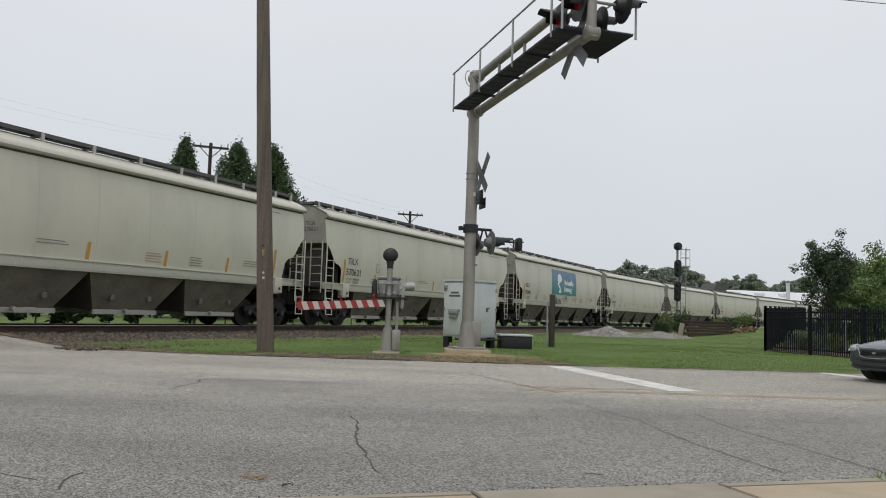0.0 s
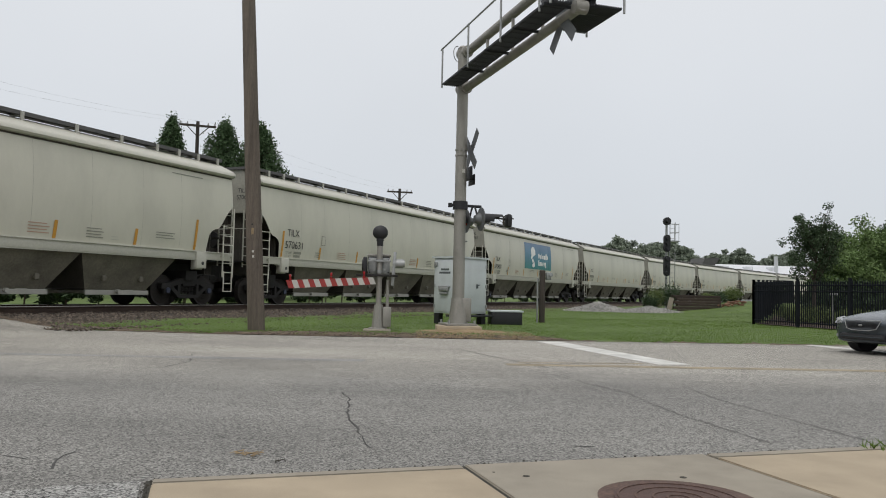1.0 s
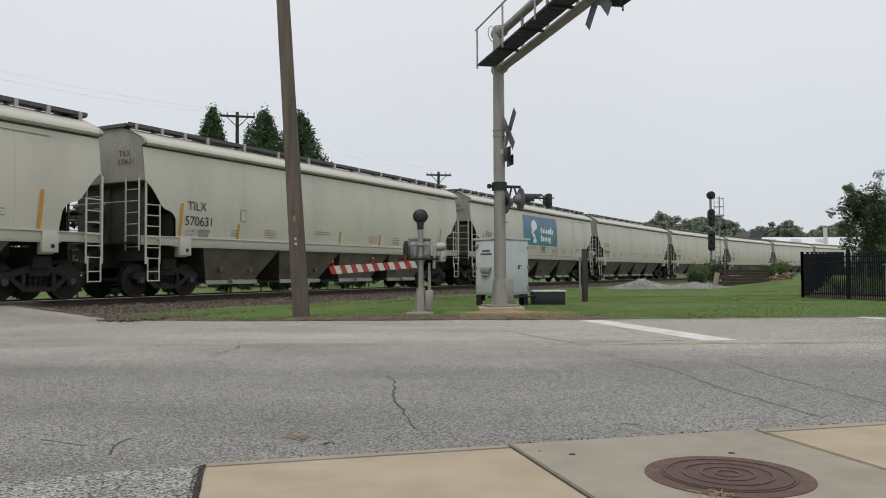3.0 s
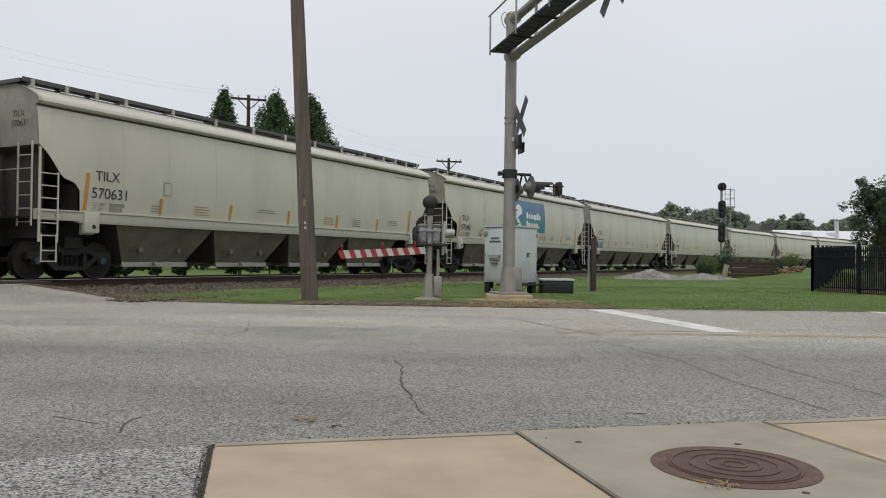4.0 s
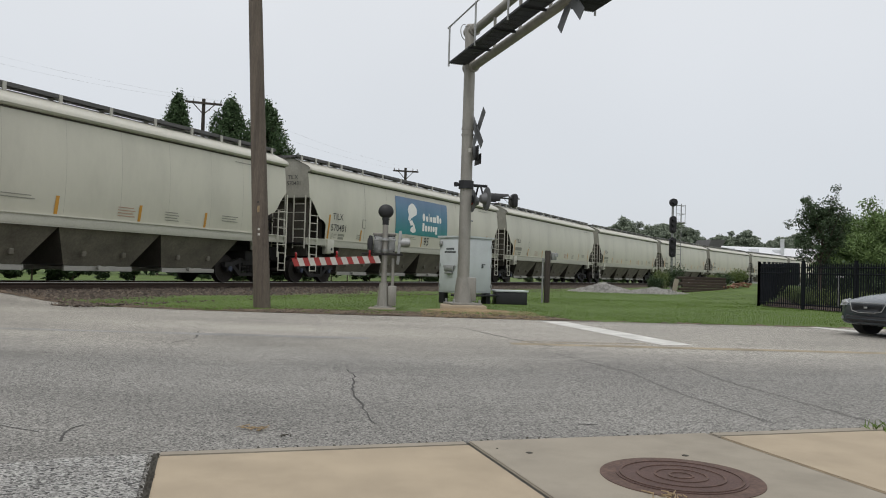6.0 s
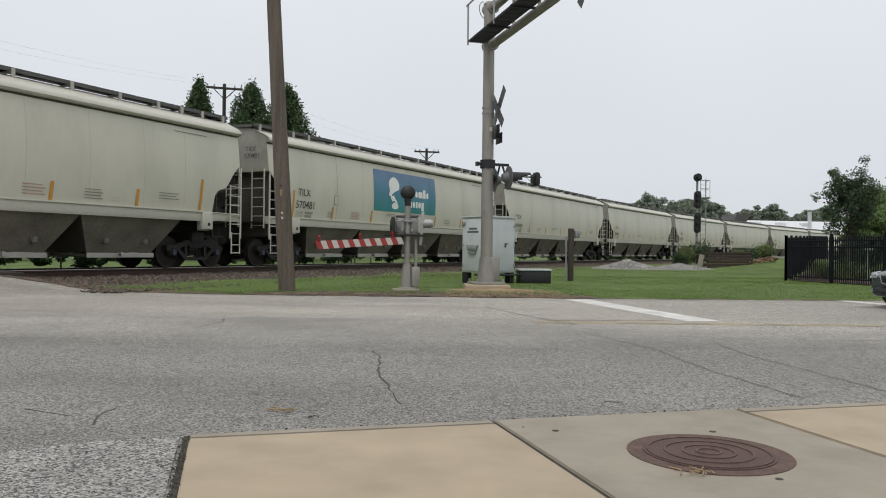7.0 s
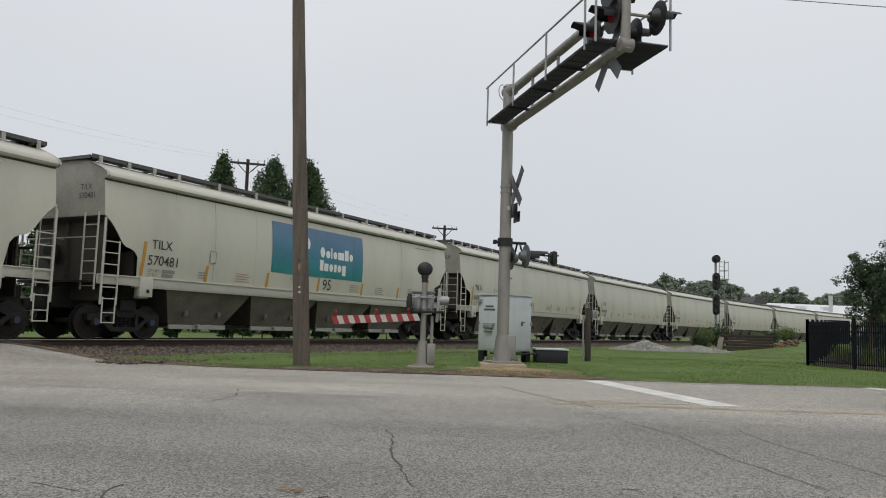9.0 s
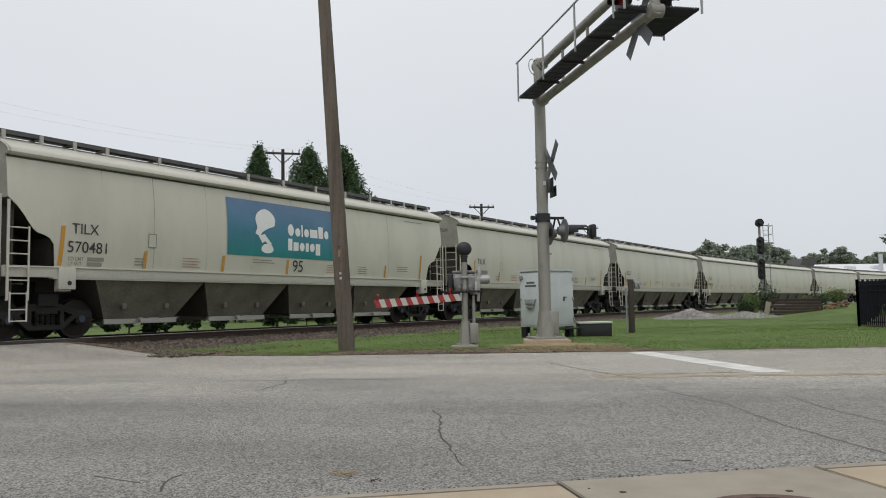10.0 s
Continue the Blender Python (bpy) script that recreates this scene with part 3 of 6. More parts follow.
for i in range(150):
    s = -8.0 + 0.53 * i
    p, h = track(s)
    part("tie", tie_mesh, None, railway, at=Matrix.Translation((p.x, p.y, RAIL - 0.18)) @ Matrix.Rotation(math.pi / 2 - h, 4, "Z"))
for s0 in (-11.2, -13.7, -16.2, -18.7):      # crossing planks in the road
    for l0, w in ((1.28, 0.85), (0.0, 1.3), (-1.28, 0.85)):
        bm = bmesh.new()
        box(bm, (0, 0, 0), (2.46, w, 0.18), bevel=0.02)
        p = on_track(s0 + 1.25, l0, RAIL - 0.1)
        part("crossing_panel", bm, TIE, railway, "dark timber crossing panel", at=Matrix.Translation(p) @ Matrix.Rotation(math.pi / 2 - TH, 4, "Z"))


def stones(n, s0, s1, l0, l1, size, material, name, label, seed, height, dens=1.0):
    rng = np.random.RandomState(seed)
    verts, faces = [], []
    for _ in range(n):
        s = s0 + (s1 - s0) * rng.rand() ** dens
        l = l0 + (l1 - l0) * rng.rand()
        p, h = track(s)
        x, y = p.x + l * math.cos(h), p.y - l * math.sin(h)
        r = size * (0.5 + rng.rand())
        base = len(verts)
        z = height(l)
        q = rng.randn(6, 3) * 0.22
        for k, d in enumerate(((1, 0, 0), (-1, 0, 0), (0, 1, 0), (0, -1, 0), (0, 0, 0.8), (0, 0, -0.8))):
            verts.append((x + r * (d[0] + q[k][0]), y + r * (d[1] + q[k][1]), z + r * (d[2] + q[k][2])))
        for a, b in ((0, 2), (2, 1), (1, 3), (3, 0)):
            faces += [(base + a, base + b, base + 4), (base + b, base + a, base + 5)]
    return part(name, cloud(name, verts, faces, material), None, railway, label)


def bed(l):
    l = abs(l)
    return RAIL - 0.2 if l < 1.8 else np.interp(l, [1.8, 3.2, 4.7, 5.4], [RAIL - 0.2, 0.09, 0.02, 0.05])


st = stones(13000, -9, 60, 0.9, 4.9, 0.045, STONE, "ballast_stones", "loose grey-brown ballast stones", 3, bed, 1.6)
tagged(st, kind="stuff")
st = stones(1500, -9.5, 30, 4.5, 5.6, 0.035, STONE, "ballast_stones", "scattered stones at the ballast's foot", 4, bed, 1.6)
tagged(st, kind="stuff")

# ---- the train of hopper wagons ----
CAR_L, BODY_END = 19.6, 9.08        # coupler to coupler; half the body's length
EAVE, SILL_TOP, SILL_BOT = 4.12, 1.67, 1.42
TRUCK_AT, AXLE, WHEEL_R = 7.8, 0.9, 0.46


def side_y(z):
    u = min(1, max(0, (z - SILL_BOT) / (EAVE - SILL_BOT)))
    return 1.515 + 0.115 * max(0.0, math.sin(math.pi * u)) ** 0.8 - 0.02 * u


CUT = [(0.0, 3.18), (0.22, 2.98), (0.42, 2.72), (0.55, 2.52), (0.68, 2.42), (0.85, 2.38), (1.0, 2.30), (1.1, 2.15), (1.16, 1.95), (1.17, 1.80), (1.18, 1.40)]
SEAMS = [-6.75, -5.25, -3.5, -1.75, 0.0, 1.75, 3.5, 5.25, 6.75]


def cut_z(e):
    return float(np.interp(e, [c[0] for c in CUT], [c[1] for c in CUT]))


SEAM = [0.0]                       # the bulge of the wagon now being built


def bulge_at(x, z):
    marks = [-BODY_END, *SEAMS, BODY_END]
    k = max([i for i in range(len(marks) - 1) if marks[i] <= x + 1e-6] or [0])
    u = min(1, max(0, (x - marks[k]) / (marks[k + 1] - marks[k])))
    v = min(1, max(0, (z - SILL_BOT) / (EAVE - SILL_BOT)))
    return SEAM[0] * max(0.0, math.sin(math.pi * u)) ** 0.45 * max(0.0, math.sin(math.pi * v)) ** 0.5


def shell(sgn):
    """One side sheet with its scooped ends, gently bulged from seam to seam."""
    bm = bmesh.new()
    xs = sorted({round(sg * (BODY_END - e), 4) for sg in (-1, 1) for e in np.linspace(0, 1.18, 13)} | {round(x, 4) for x in np.linspace(-BODY_END + 1.18, BODY_END - 1.18, 90)})
    for sgn in (sgn,):
        rows = []
        for x in xs:
            zl = cut_z(min(1.18, BODY_END - abs(x)))
            rows.append([bm.verts.new((x, sgn * (side_y(z) + bulge_at(x, z)), z)) for z in np.linspace(zl, EAVE, 15)])
        for a, b in zip(rows, rows[1:]):
            for i in range(14):
                bm.faces.new((a[i], b[i], b[i + 1], a[i + 1]))
    g = bmesh.ops.extrude_face_region(bm, geom=bm.faces[:])
    bmesh.ops.scale(bm, vec=(1, 0.99, 1), verts=[v for v in g["geom"] if isinstance(v, bmesh.types.BMVert)])
    return bm


def decal(bm, x, z, off=0.014):
    """Lays a flat figure (x, y) on the wagon's camera side."""
    for v in bm.verts:
        X, Z = x + v.co.x - 0.22, z + v.co.y
        v.co = Vector((X, -(side_y(Z) + bulge_at(X, Z) + off), Z))
    return bm


def rect(w, h, nx=1, nz=1, slant=0.0):
    bm = bmesh.new()
    g = [[bm.verts.new((w * i / nx + slant * h * j / nz, h * j / nz, 0)) for i in range(nx + 1)] for j in range(nz + 1)]
    for j in range(nz):
        for i in range(nx):
            bm.faces.new((g[j][i], g[j][i + 1], g[j + 1][i + 1], g[j + 1][i]))
    return bm


def corner_ladder(sg, y):
    """Side ladder at a wagon's corner with the stirrup step below it."""
    bm, o, n, w = bmesh.new(), sg * (BODY_END - 0.0), sg * (BODY_END - 0.47), y * 1.66
    box(bm, (o, w, 2.0), (0.055, 0.03, 2.2))
    box(bm, (n, w, 1.72), (0.035, 0.03, 1.64))
    for z in np.linspace(1.05, 2.5, 6):
        tube(bm, (o, w, float(z)), (n, w, float(z)), 0.015, seg=6)
    a, b = sg * (BODY_END - 0.05), sg * (BODY_END - 0.43)
    for x in (a, b):
        box(bm, (x, w + y * 0.02, 0.76), (0.03, 0.025, 0.66))
    for z in (0.45, 0.70):
        tube(bm, (a, w + y * 0.02, z), (b, w + y * 0.02, z), 0.015, seg=6)
    for x in (o, n):
        box(bm, (x, y * 1.61, 1.55), (0.05, 0.10, 0.05))
    return bm


def wheelset_mesh():
    bm = bmesh.new()
    tube(bm, (0, -0.9, 0), (0, 0.9, 0), 0.08, seg=10)
    for sg in (-1, 1):
        tube(bm, (0, sg * 0.69, 0), (0, sg * 0.82, 0), WHEEL_R, seg=32)
        tube(bm, (0, sg * 0.655, 0), (0, sg * 0.69, 0), WHEEL_R + 0.028, seg=32)
        tube(bm, (0, sg * 0.82, 0), (0, sg * 0.835, 0), WHEEL_R - 0.06, WHEEL_R - 0.09, seg=32)
        tube(bm, (0, sg * 0.835, 0), (0, sg * 0.85, 0), 0.15, seg=16)
        for k in range(5):
            a = k * math.tau / 5
            tube(bm, (0.26 * math.cos(a), sg * 0.83, 0.26 * math.sin(a)), (0.26 * math.cos(a), sg * 0.842, 0.26 * math.sin(a)), 0.035, seg=8)
    return to_mesh("wheelset", bm, WHEEL, True)


def bogie_mesh():
    """Two cast side frames with springs, and the bolster between them."""
    bm = bmesh.new()
    for sg in (-1, 1):
        y = sg * 0.98
        top = [(-1.15, 0.50), (-1.15, 0.66), (-0.75, 0.70), (-0.35, 0.83), (0.35, 0.83), (0.75, 0.70), (1.15, 0.66), (1.15, 0.50), (0.78, 0.52), (0.42, 0.66), (-0.42, 0.66), (-0.78, 0.52)]
        prism(bm, [(x, y - 0.08, z) for x, z in top], (0, 0.16, 0))
        bot = [(-0.80, 0.53), (-0.42, 0.22), (0.42, 0.22), (0.80, 0.53), (0.66, 0.56), (0.36, 0.33), (-0.36, 0.33), (-0.66, 0.56)]
        prism(bm, [(x, y - 0.08, z) for x, z in bot], (0, 0.16, 0))
        for x in (-0.40, 0.40):
            box(bm, (x, y, 0.5), (0.10, 0.15, 0.42))
        for x in (-0.2, -0.07, 0.07, 0.2):
            for z in np.arange(0.34, 0.60, 0.05):
                tube(bm, (x, y, z), (x, y, z + 0.026), 0.062, seg=8)
        box(bm, (0, y, 0.63), (0.55, 0.2, 0.07))
        for x in (-AXLE, AXLE):
            box(bm, (x, y, 0.50), (0.27, 0.17, 0.30), bevel=0.03)
    box(bm, (0, 0, 0.66), (0.42, 1.9, 0.2))
    for x in (-0.55, 0.55):
        box(bm, (x, 0, 0.42), (0.09, 1.5, 0.1))
    return to_mesh("bogie", bm, BOGIE, True)


def bay_mesh():
    """One discharge hopper below the sill: a tapering chute."""
    bm = bmesh.new()
    t = [(-1.72, -1.46, 1.44), (1.72, -1.46, 1.44), (1.72, 1.46, 1.44), (-1.72, 1.46, 1.44)]
    b = [(-1.08, -0.9, 0.44), (1.08, -0.9, 0.44), (1.08, 0.9, 0.44), (-1.08, 0.9, 0.44)]
    lo, hi = [bm.verts.new(p) for p in b], [bm.verts.new(p) for p in t]
    for i in range(4):
        j = (i + 1) % 4
        bm.faces.new((lo[i], lo[j], hi[j], hi[i]))
    bm.faces.new(lo[::-1])
    for x in (-0.3, 0.3):
        box(bm, (x * 2.2, -1.12, 0.75), (0.14, 0.10, 0.16), bevel=0.03)
    me = to_mesh("discharge_hopper", bm, CAR_SHADED)
    me.materials.append(CAR_DARK)              # slope sheets between the chutes: grime, with their shade put into the colour
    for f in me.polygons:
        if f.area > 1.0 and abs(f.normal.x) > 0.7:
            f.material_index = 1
    return me


def gate_mesh():
    bm = bmesh.new()
    box(bm, (0, -0.95, 0.37), (2.25, 0.06, 0.13), bevel=0.01)
    box(bm, (0, 0.95, 0.37), (2.25, 0.06, 0.13), bevel=0.01)
    box(bm, (0, 0, 0.38), (1.3, 1.5, 0.06))
    tube(bm, (-0.1, -1.05, 0.40), (-0.1, 1.05, 0.40), 0.035, seg=8)
    tube(bm, (-0.1, -1.12, 0.40), (-0.1, -1.02, 0.40), 0.06, seg=8)
    tube(bm, (0.25, -0.95, 0.42), (0.55, -0.95, 0.42), 0.03, seg=8)
    return to_mesh("gate", bm, BRACKET)


WHEELSET, BOGIE_ME, BAY, GATE = wheelset_mesh(), bogie_mesh(), bay_mesh(), gate_mesh()
bm = bmesh.new()
tube(bm, (0, -0.02, 0), (0, 0.02, 0), 0.085, seg=12)
CAPS = to_mesh("bearing_cap", bm, CAP_BLUE)
RUN_X = [-8.9, -8.0, -7.15, -6.25, -4.65, -3.0, -1.35, 0.2, 1.8, 3.4, 4.9, 6.25, 7.15, 8.0, 8.9]


def hopper_car(label, seam):
    car = thing("hopper_car", label, "hopper car", group="wagons of the train")
    SEAM[0] = seam
    for sgn in (-1, 1):
        part("side_sheet", shell(sgn), CAR_PAINT, car, "pale grey-green painted side sheet")
    # roof: eave roll, slope and crown
    bm = bmesh.new()
    prof = [(-1.48, EAVE - 0.02), (-1.60, EAVE + 0.0), (-1.645, EAVE + 0.05), (-1.625, EAVE + 0.12), (-1.55, EAVE + 0.19), (-1.38, EAVE + 0.28), (-1.05, EAVE + 0.42), (-0.80, EAVE + 0.51), (0, EAVE + 0.54), (0.80, EAVE + 0.51), (1.05, EAVE + 0.42), (1.38, EAVE + 0.28), (1.55, EAVE + 0.19), (1.625, EAVE + 0.12), (1.645, EAVE + 0.05), (1.60, EAVE + 0.0), (1.48, EAVE - 0.02)]
    a, b = ([bm.verts.new((x, y, z)) for y, z in prof] for x in (-BODY_END - 0.04, BODY_END + 0.04))
    for i in range(len(prof) - 1):
        bm.faces.new((a[i], b[i], b[i + 1], a[i + 1]))
    part("roof", bm, CAR_SILL, car, "off-white rounded roof with eave roll")
    # end sheets: upright above, sloping in below
    for sg in (-1, 1):
        bm = bmesh.new()
        zs = [float(z) for z in np.linspace(EAVE - 0.02, 3.16, 8)]
        up = [(sg * BODY_END, y, z) for y, z in prof[1:-1]] + [(sg * BODY_END, side_y(z), z) for z in zs] + [(sg * BODY_END, -side_y(z), z) for z in zs[::-1]]
        prism(bm, up, (-sg * 0.03, 0, 0))
        part("end_sheet", bm, CAR_END, car, "grimy grey end sheet, darkened for the gap's shade")
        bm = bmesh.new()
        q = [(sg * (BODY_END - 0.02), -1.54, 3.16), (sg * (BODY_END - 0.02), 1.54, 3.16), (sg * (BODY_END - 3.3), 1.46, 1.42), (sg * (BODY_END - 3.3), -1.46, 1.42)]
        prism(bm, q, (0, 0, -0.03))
        part("slope_sheet", bm, CAR_DARK, car, "grimy sloping end sheet, darkened for its shade")
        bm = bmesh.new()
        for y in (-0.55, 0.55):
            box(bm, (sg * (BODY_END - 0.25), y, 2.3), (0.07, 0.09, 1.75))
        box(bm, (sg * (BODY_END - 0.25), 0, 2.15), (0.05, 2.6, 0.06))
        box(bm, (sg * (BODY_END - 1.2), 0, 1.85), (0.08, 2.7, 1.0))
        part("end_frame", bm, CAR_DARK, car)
        # Web plate and bulkhead added to close the recess, coloured as its shade.
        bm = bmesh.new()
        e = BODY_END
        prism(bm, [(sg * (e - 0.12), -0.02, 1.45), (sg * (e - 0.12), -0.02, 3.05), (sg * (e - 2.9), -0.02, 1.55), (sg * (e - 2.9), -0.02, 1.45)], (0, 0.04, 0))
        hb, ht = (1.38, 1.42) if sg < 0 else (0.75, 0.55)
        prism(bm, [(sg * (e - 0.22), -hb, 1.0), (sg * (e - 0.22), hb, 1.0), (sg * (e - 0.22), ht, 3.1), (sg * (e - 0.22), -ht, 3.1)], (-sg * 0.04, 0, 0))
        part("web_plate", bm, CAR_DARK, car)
        bm = bmesh.new()                       # platform, draft sill and coupler
        box(bm, (sg * (BODY_END - 0.75), 0, 1.47), (1.9, 2.9, 0.05))
        box(bm, (sg * (BODY_END - 1.2), 0, 1.05), (3.0, 0.36, 0.5))
        box(bm, (sg * (BODY_END - 1.28), 0, 0.92), (0.5, 2.3, 0.28))
        tube(bm, (sg * (BODY_END - 0.1), 0, 0.85), (sg * (BODY_END + 0.55), 0, 0.85), 0.10, seg=8)
        box(bm, (sg * (BODY_END + 0.56), 0, 0.85), (0.32, 0.30, 0.28), bevel=0.05)
        tube(bm, (sg * (BODY_END - 0.1), 0.5, 0.9), (sg * (BODY_END + 0.6), 0.35, 0.42), 0.03, seg=6)
        part("coupler_gear", bm, BOGIE, car, "grimy black draft gear and coupler")
        for y in (-1, 1):
            part("ladder", corner_ladder(sg, y), CAR_SILL, car, "off-white steel ladder")
            bm = bmesh.new()
            box(bm, (sg * 7.66, y * 1.57, 1.40), (0.42, 0.15, 0.50), bevel=0.012)
            box(bm, (sg * 7.66, y * 1.45, 1.26), (0.30, 0.2, 0.30), bevel=0.012)
            pad = part("jacking_pad", bm, CAR_SILL, car)
            # Solid black plug, coloured as the dark inside of the lifting hole.
            bm = bmesh.new()
            tube(bm, (sg * 7.66 + 0.05, y * 1.60, 1.30), (sg * 7.66 + 0.05, y * 1.652, 1.30), 0.055, seg=12)
            part("pad_hole", bm, BLACK, pad, "black plug drawn as the dark of a lifting hole")
        bm = bmesh.new()
        xe = sg * (BODY_END + 0.09)
        for yy in (-1.50, -0.98):
            box(bm, (xe, yy, 2.25), (0.03, 0.04, 1.96))
        for z in np.arange(1.36, 3.0, 0.31):
            tube(bm, (xe, -1.50, float(z)), (xe, -0.98, float(z)), 0.014, seg=6)
        part("end_ladder", bm, CAR_SILL, car, "off-white steel end ladder")
        bm = bmesh.new()
        tube(bm, (xe, -0.98, 2.6), (xe, 1.35, 2.6), 0.014, seg=6)
        for yy in (0.2, 1.33):
            tube(bm, (xe, yy, 2.6), (sg * (BODY_END - 0.2), yy, 2.6), 0.012, seg=6)
        part("grab_bar", bm, CAR_SILL, car)
        if sg < 0:                             # brake gear on the end platform
            bm = bmesh.new()
            tube(bm, (sg * (e - 0.1), 0.45, 2.25), (sg * (e + 0.02), 0.45, 2.25), 0.26, seg=20)
            box(bm, (sg * (e - 0.12), 0.45, 2.2), (0.12, 0.3, 0.5), bevel=0.02)
            part("brake_wheel", bm, BOGIE, car, "dark hand brake wheel")
        else:                                  # air reservoir and pipes in the end bay
            bm = bmesh.new()
            tube(bm, (sg * (e - 0.75), -0.5, 1.78), (sg * (e - 0.75), 0.7, 1.78), 0.2, seg=14)
            for yy in (-1.25, -0.9):
                tube(bm, (sg * (e - 0.65), yy, 1.48), (sg * (e - 0.65), yy, 2.7), 0.03, seg=8)
            box(bm, (sg * (e - 0.65), -1.08, 2.1), (0.05, 0.4, 0.05))
            part("air_reservoir", bm, CAR_DARK, car, "grimy air reservoir and pipes")
        bm = bmesh.new()
        box(bm, (sg * (BODY_END - 0.18), 0, EAVE + 0.60), (0.5, 1.9, 0.04))
        box(bm, (sg * (BODY_END + 0.06), 0, EAVE + 0.58), (0.04, 1.9, 0.09))
        part("end_walkway", bm, CATWALK, car, "grey grating walkway across the roof end")
        bog = part("bogie", BOGIE_ME, None, car, "grimy black cast steel bogie", at=pose(sg * TRUCK_AT, 0, 0))
        for x in (-AXLE, AXLE):
            part("wheelset", WHEELSET, None, bog, "dark steel wheels on an axle", at=pose(x, 0, WHEEL_R))
            for y in (-1.08, 1.08):
                part("bearing_cap", CAPS, None, bog, "blue bearing cap", at=pose(x, y, WHEEL_R))
    for y in (-1, 1):
        bm = bmesh.new()
        box(bm, (0, y * 1.545, (SILL_TOP + SILL_BOT) / 2), (2 * BODY_END + 0.1, 0.075, SILL_TOP - SILL_BOT), bevel=0.008)
        box(bm, (0, y * 1.585, SILL_TOP - 0.012), (2 * BODY_END + 0.1, 0.09, 0.03), bevel=0.004)
        box(bm, (0, y * 1.50, SILL_BOT - 0.015), (2 * BODY_END - 2.2, 0.14, 0.03))
        part("side_sill", bm, CAR_SILL, car, "off-white side sill")
        # Dark strip added as the shadow line below the eave roll.
        bm = bmesh.new()
        box(bm, (0, y * 1.50, EAVE - 0.035), (2 * BODY_END - 0.02, 0.04, 0.045))
        part("eave_joint", bm, CAR_DARK, car, "dark strip drawn as the shadow line under the eave")
        bm = bmesh.new()                       # running board edge on brackets
        box(bm, (0, y * 1.02, EAVE + 0.60), (2 * BODY_END + 0.1, 0.05, 0.10))
        box(bm, (0, y * 0.80, EAVE + 0.59), (2 * BODY_END + 0.1, 0.42, 0.03))
        part("running_board", bm, CATWALK, car, "grey grating running board")
        for x in RUN_X:
            bm = bmesh.new()
            box(bm, (x, y * 1.06, EAVE + 0.43), (0.085, 0.05, 0.40))
            box(bm, (x, y * 0.85, EAVE + 0.55), (0.06, 0.45, 0.05))
            part("bracket", bm, BRACKET, car)
    bm = bmesh.new()
    box(bm, (0, 0, EAVE + 0.46), (2 * BODY_END - 1.6, 0.62, 0.16), bevel=0.05)
    for x in np.linspace(-7.2, 7.2, 13):
        box(bm, (x, 0, EAVE + 0.56), (0.08, 0.7, 0.05))
    part("hatch_cover", bm, CAR_SILL, car)
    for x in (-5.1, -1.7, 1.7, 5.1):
        part("discharge_hopper", BAY, None, car, "dusty tapering discharge hopper, darkened for the body's shade", at=pose(x, 0, 0))
        part("gate", GATE, None, car, at=pose(x, 0, 0))
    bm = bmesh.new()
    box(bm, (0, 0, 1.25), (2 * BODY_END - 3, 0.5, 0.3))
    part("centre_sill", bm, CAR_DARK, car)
    for x in SEAMS:
        part("weld_seam", decal(rect(0.022 if seam > 0.01 else 0.014, EAVE - 0.06 - 1.72, 1, 14), x + 0.22, 1.72, 0.003), SEAM_SHADE if seam > 0.01 else SEAM_PALE, car, "vertical weld seam, darkened for the bulge shading", smooth=False)
    # reflective stripes and small stencils
    for i, x in enumerate((-7.67, -5.35, -2.72, -0.06, 2.6, 5.2, 7.55)):
        tall = i in (0, 6)
        part("reflective_stripe", decal(rect(0.10, 0.92 if tall else 0.45, 1, 6, 0.06), x, 1.70), ORANGE, car, "orange reflective stripe", smooth=False)
    for x, z, w, rows, m in ((-4.1, 1.78, 0.62, 4, FAINT_RED), (1.9, 1.80, 0.6, 4, FAINT_RED), (-1.5, 2.0, 0.9, 2, FAINT), (3.6, 1.8, 0.55, 4, FAINT), (4.4, 1.78, 0.28, 2, CAR_SILL), (6.0, 1.95, 0.75, 3, FAINT), (-5.6, 1.78, 0.34, 3, FAINT), (6.6, 3.9, 1.3, 1, FAINT)):
        bm = bmesh.new()
        for k in range(rows):
            b2 = rect(w * (1 - 0.12 * (k % 2)), 0.026, 3, 1)
            for v in b2.verts:
                v.co.y += 0.075 * k
            me = bpy.data.meshes.new("t")
            b2.to_mesh(me)
            b2.free()
            bm.from_mesh(me)
            bpy.data.meshes.remove(me)
        for one in pieces(decal(bm, x, z)):
            part("stencil_line", one, m, car, "faded stencilled line", smooth=False)
    bm = rect(0.26, 0.36)
    inner = rect(0.21, 0.31)
    part("stencil_frame", decal(bm, -5.22, 2.24), FAINT, car, "small stencilled square", smooth=False)
    for v in inner.verts:
        v.co += Vector((0.025, 0.025, 0))
    part("stencil_field", decal(inner, -5.22, 2.24, 0.017), CAR_PAINT, car, smooth=False)
    return car


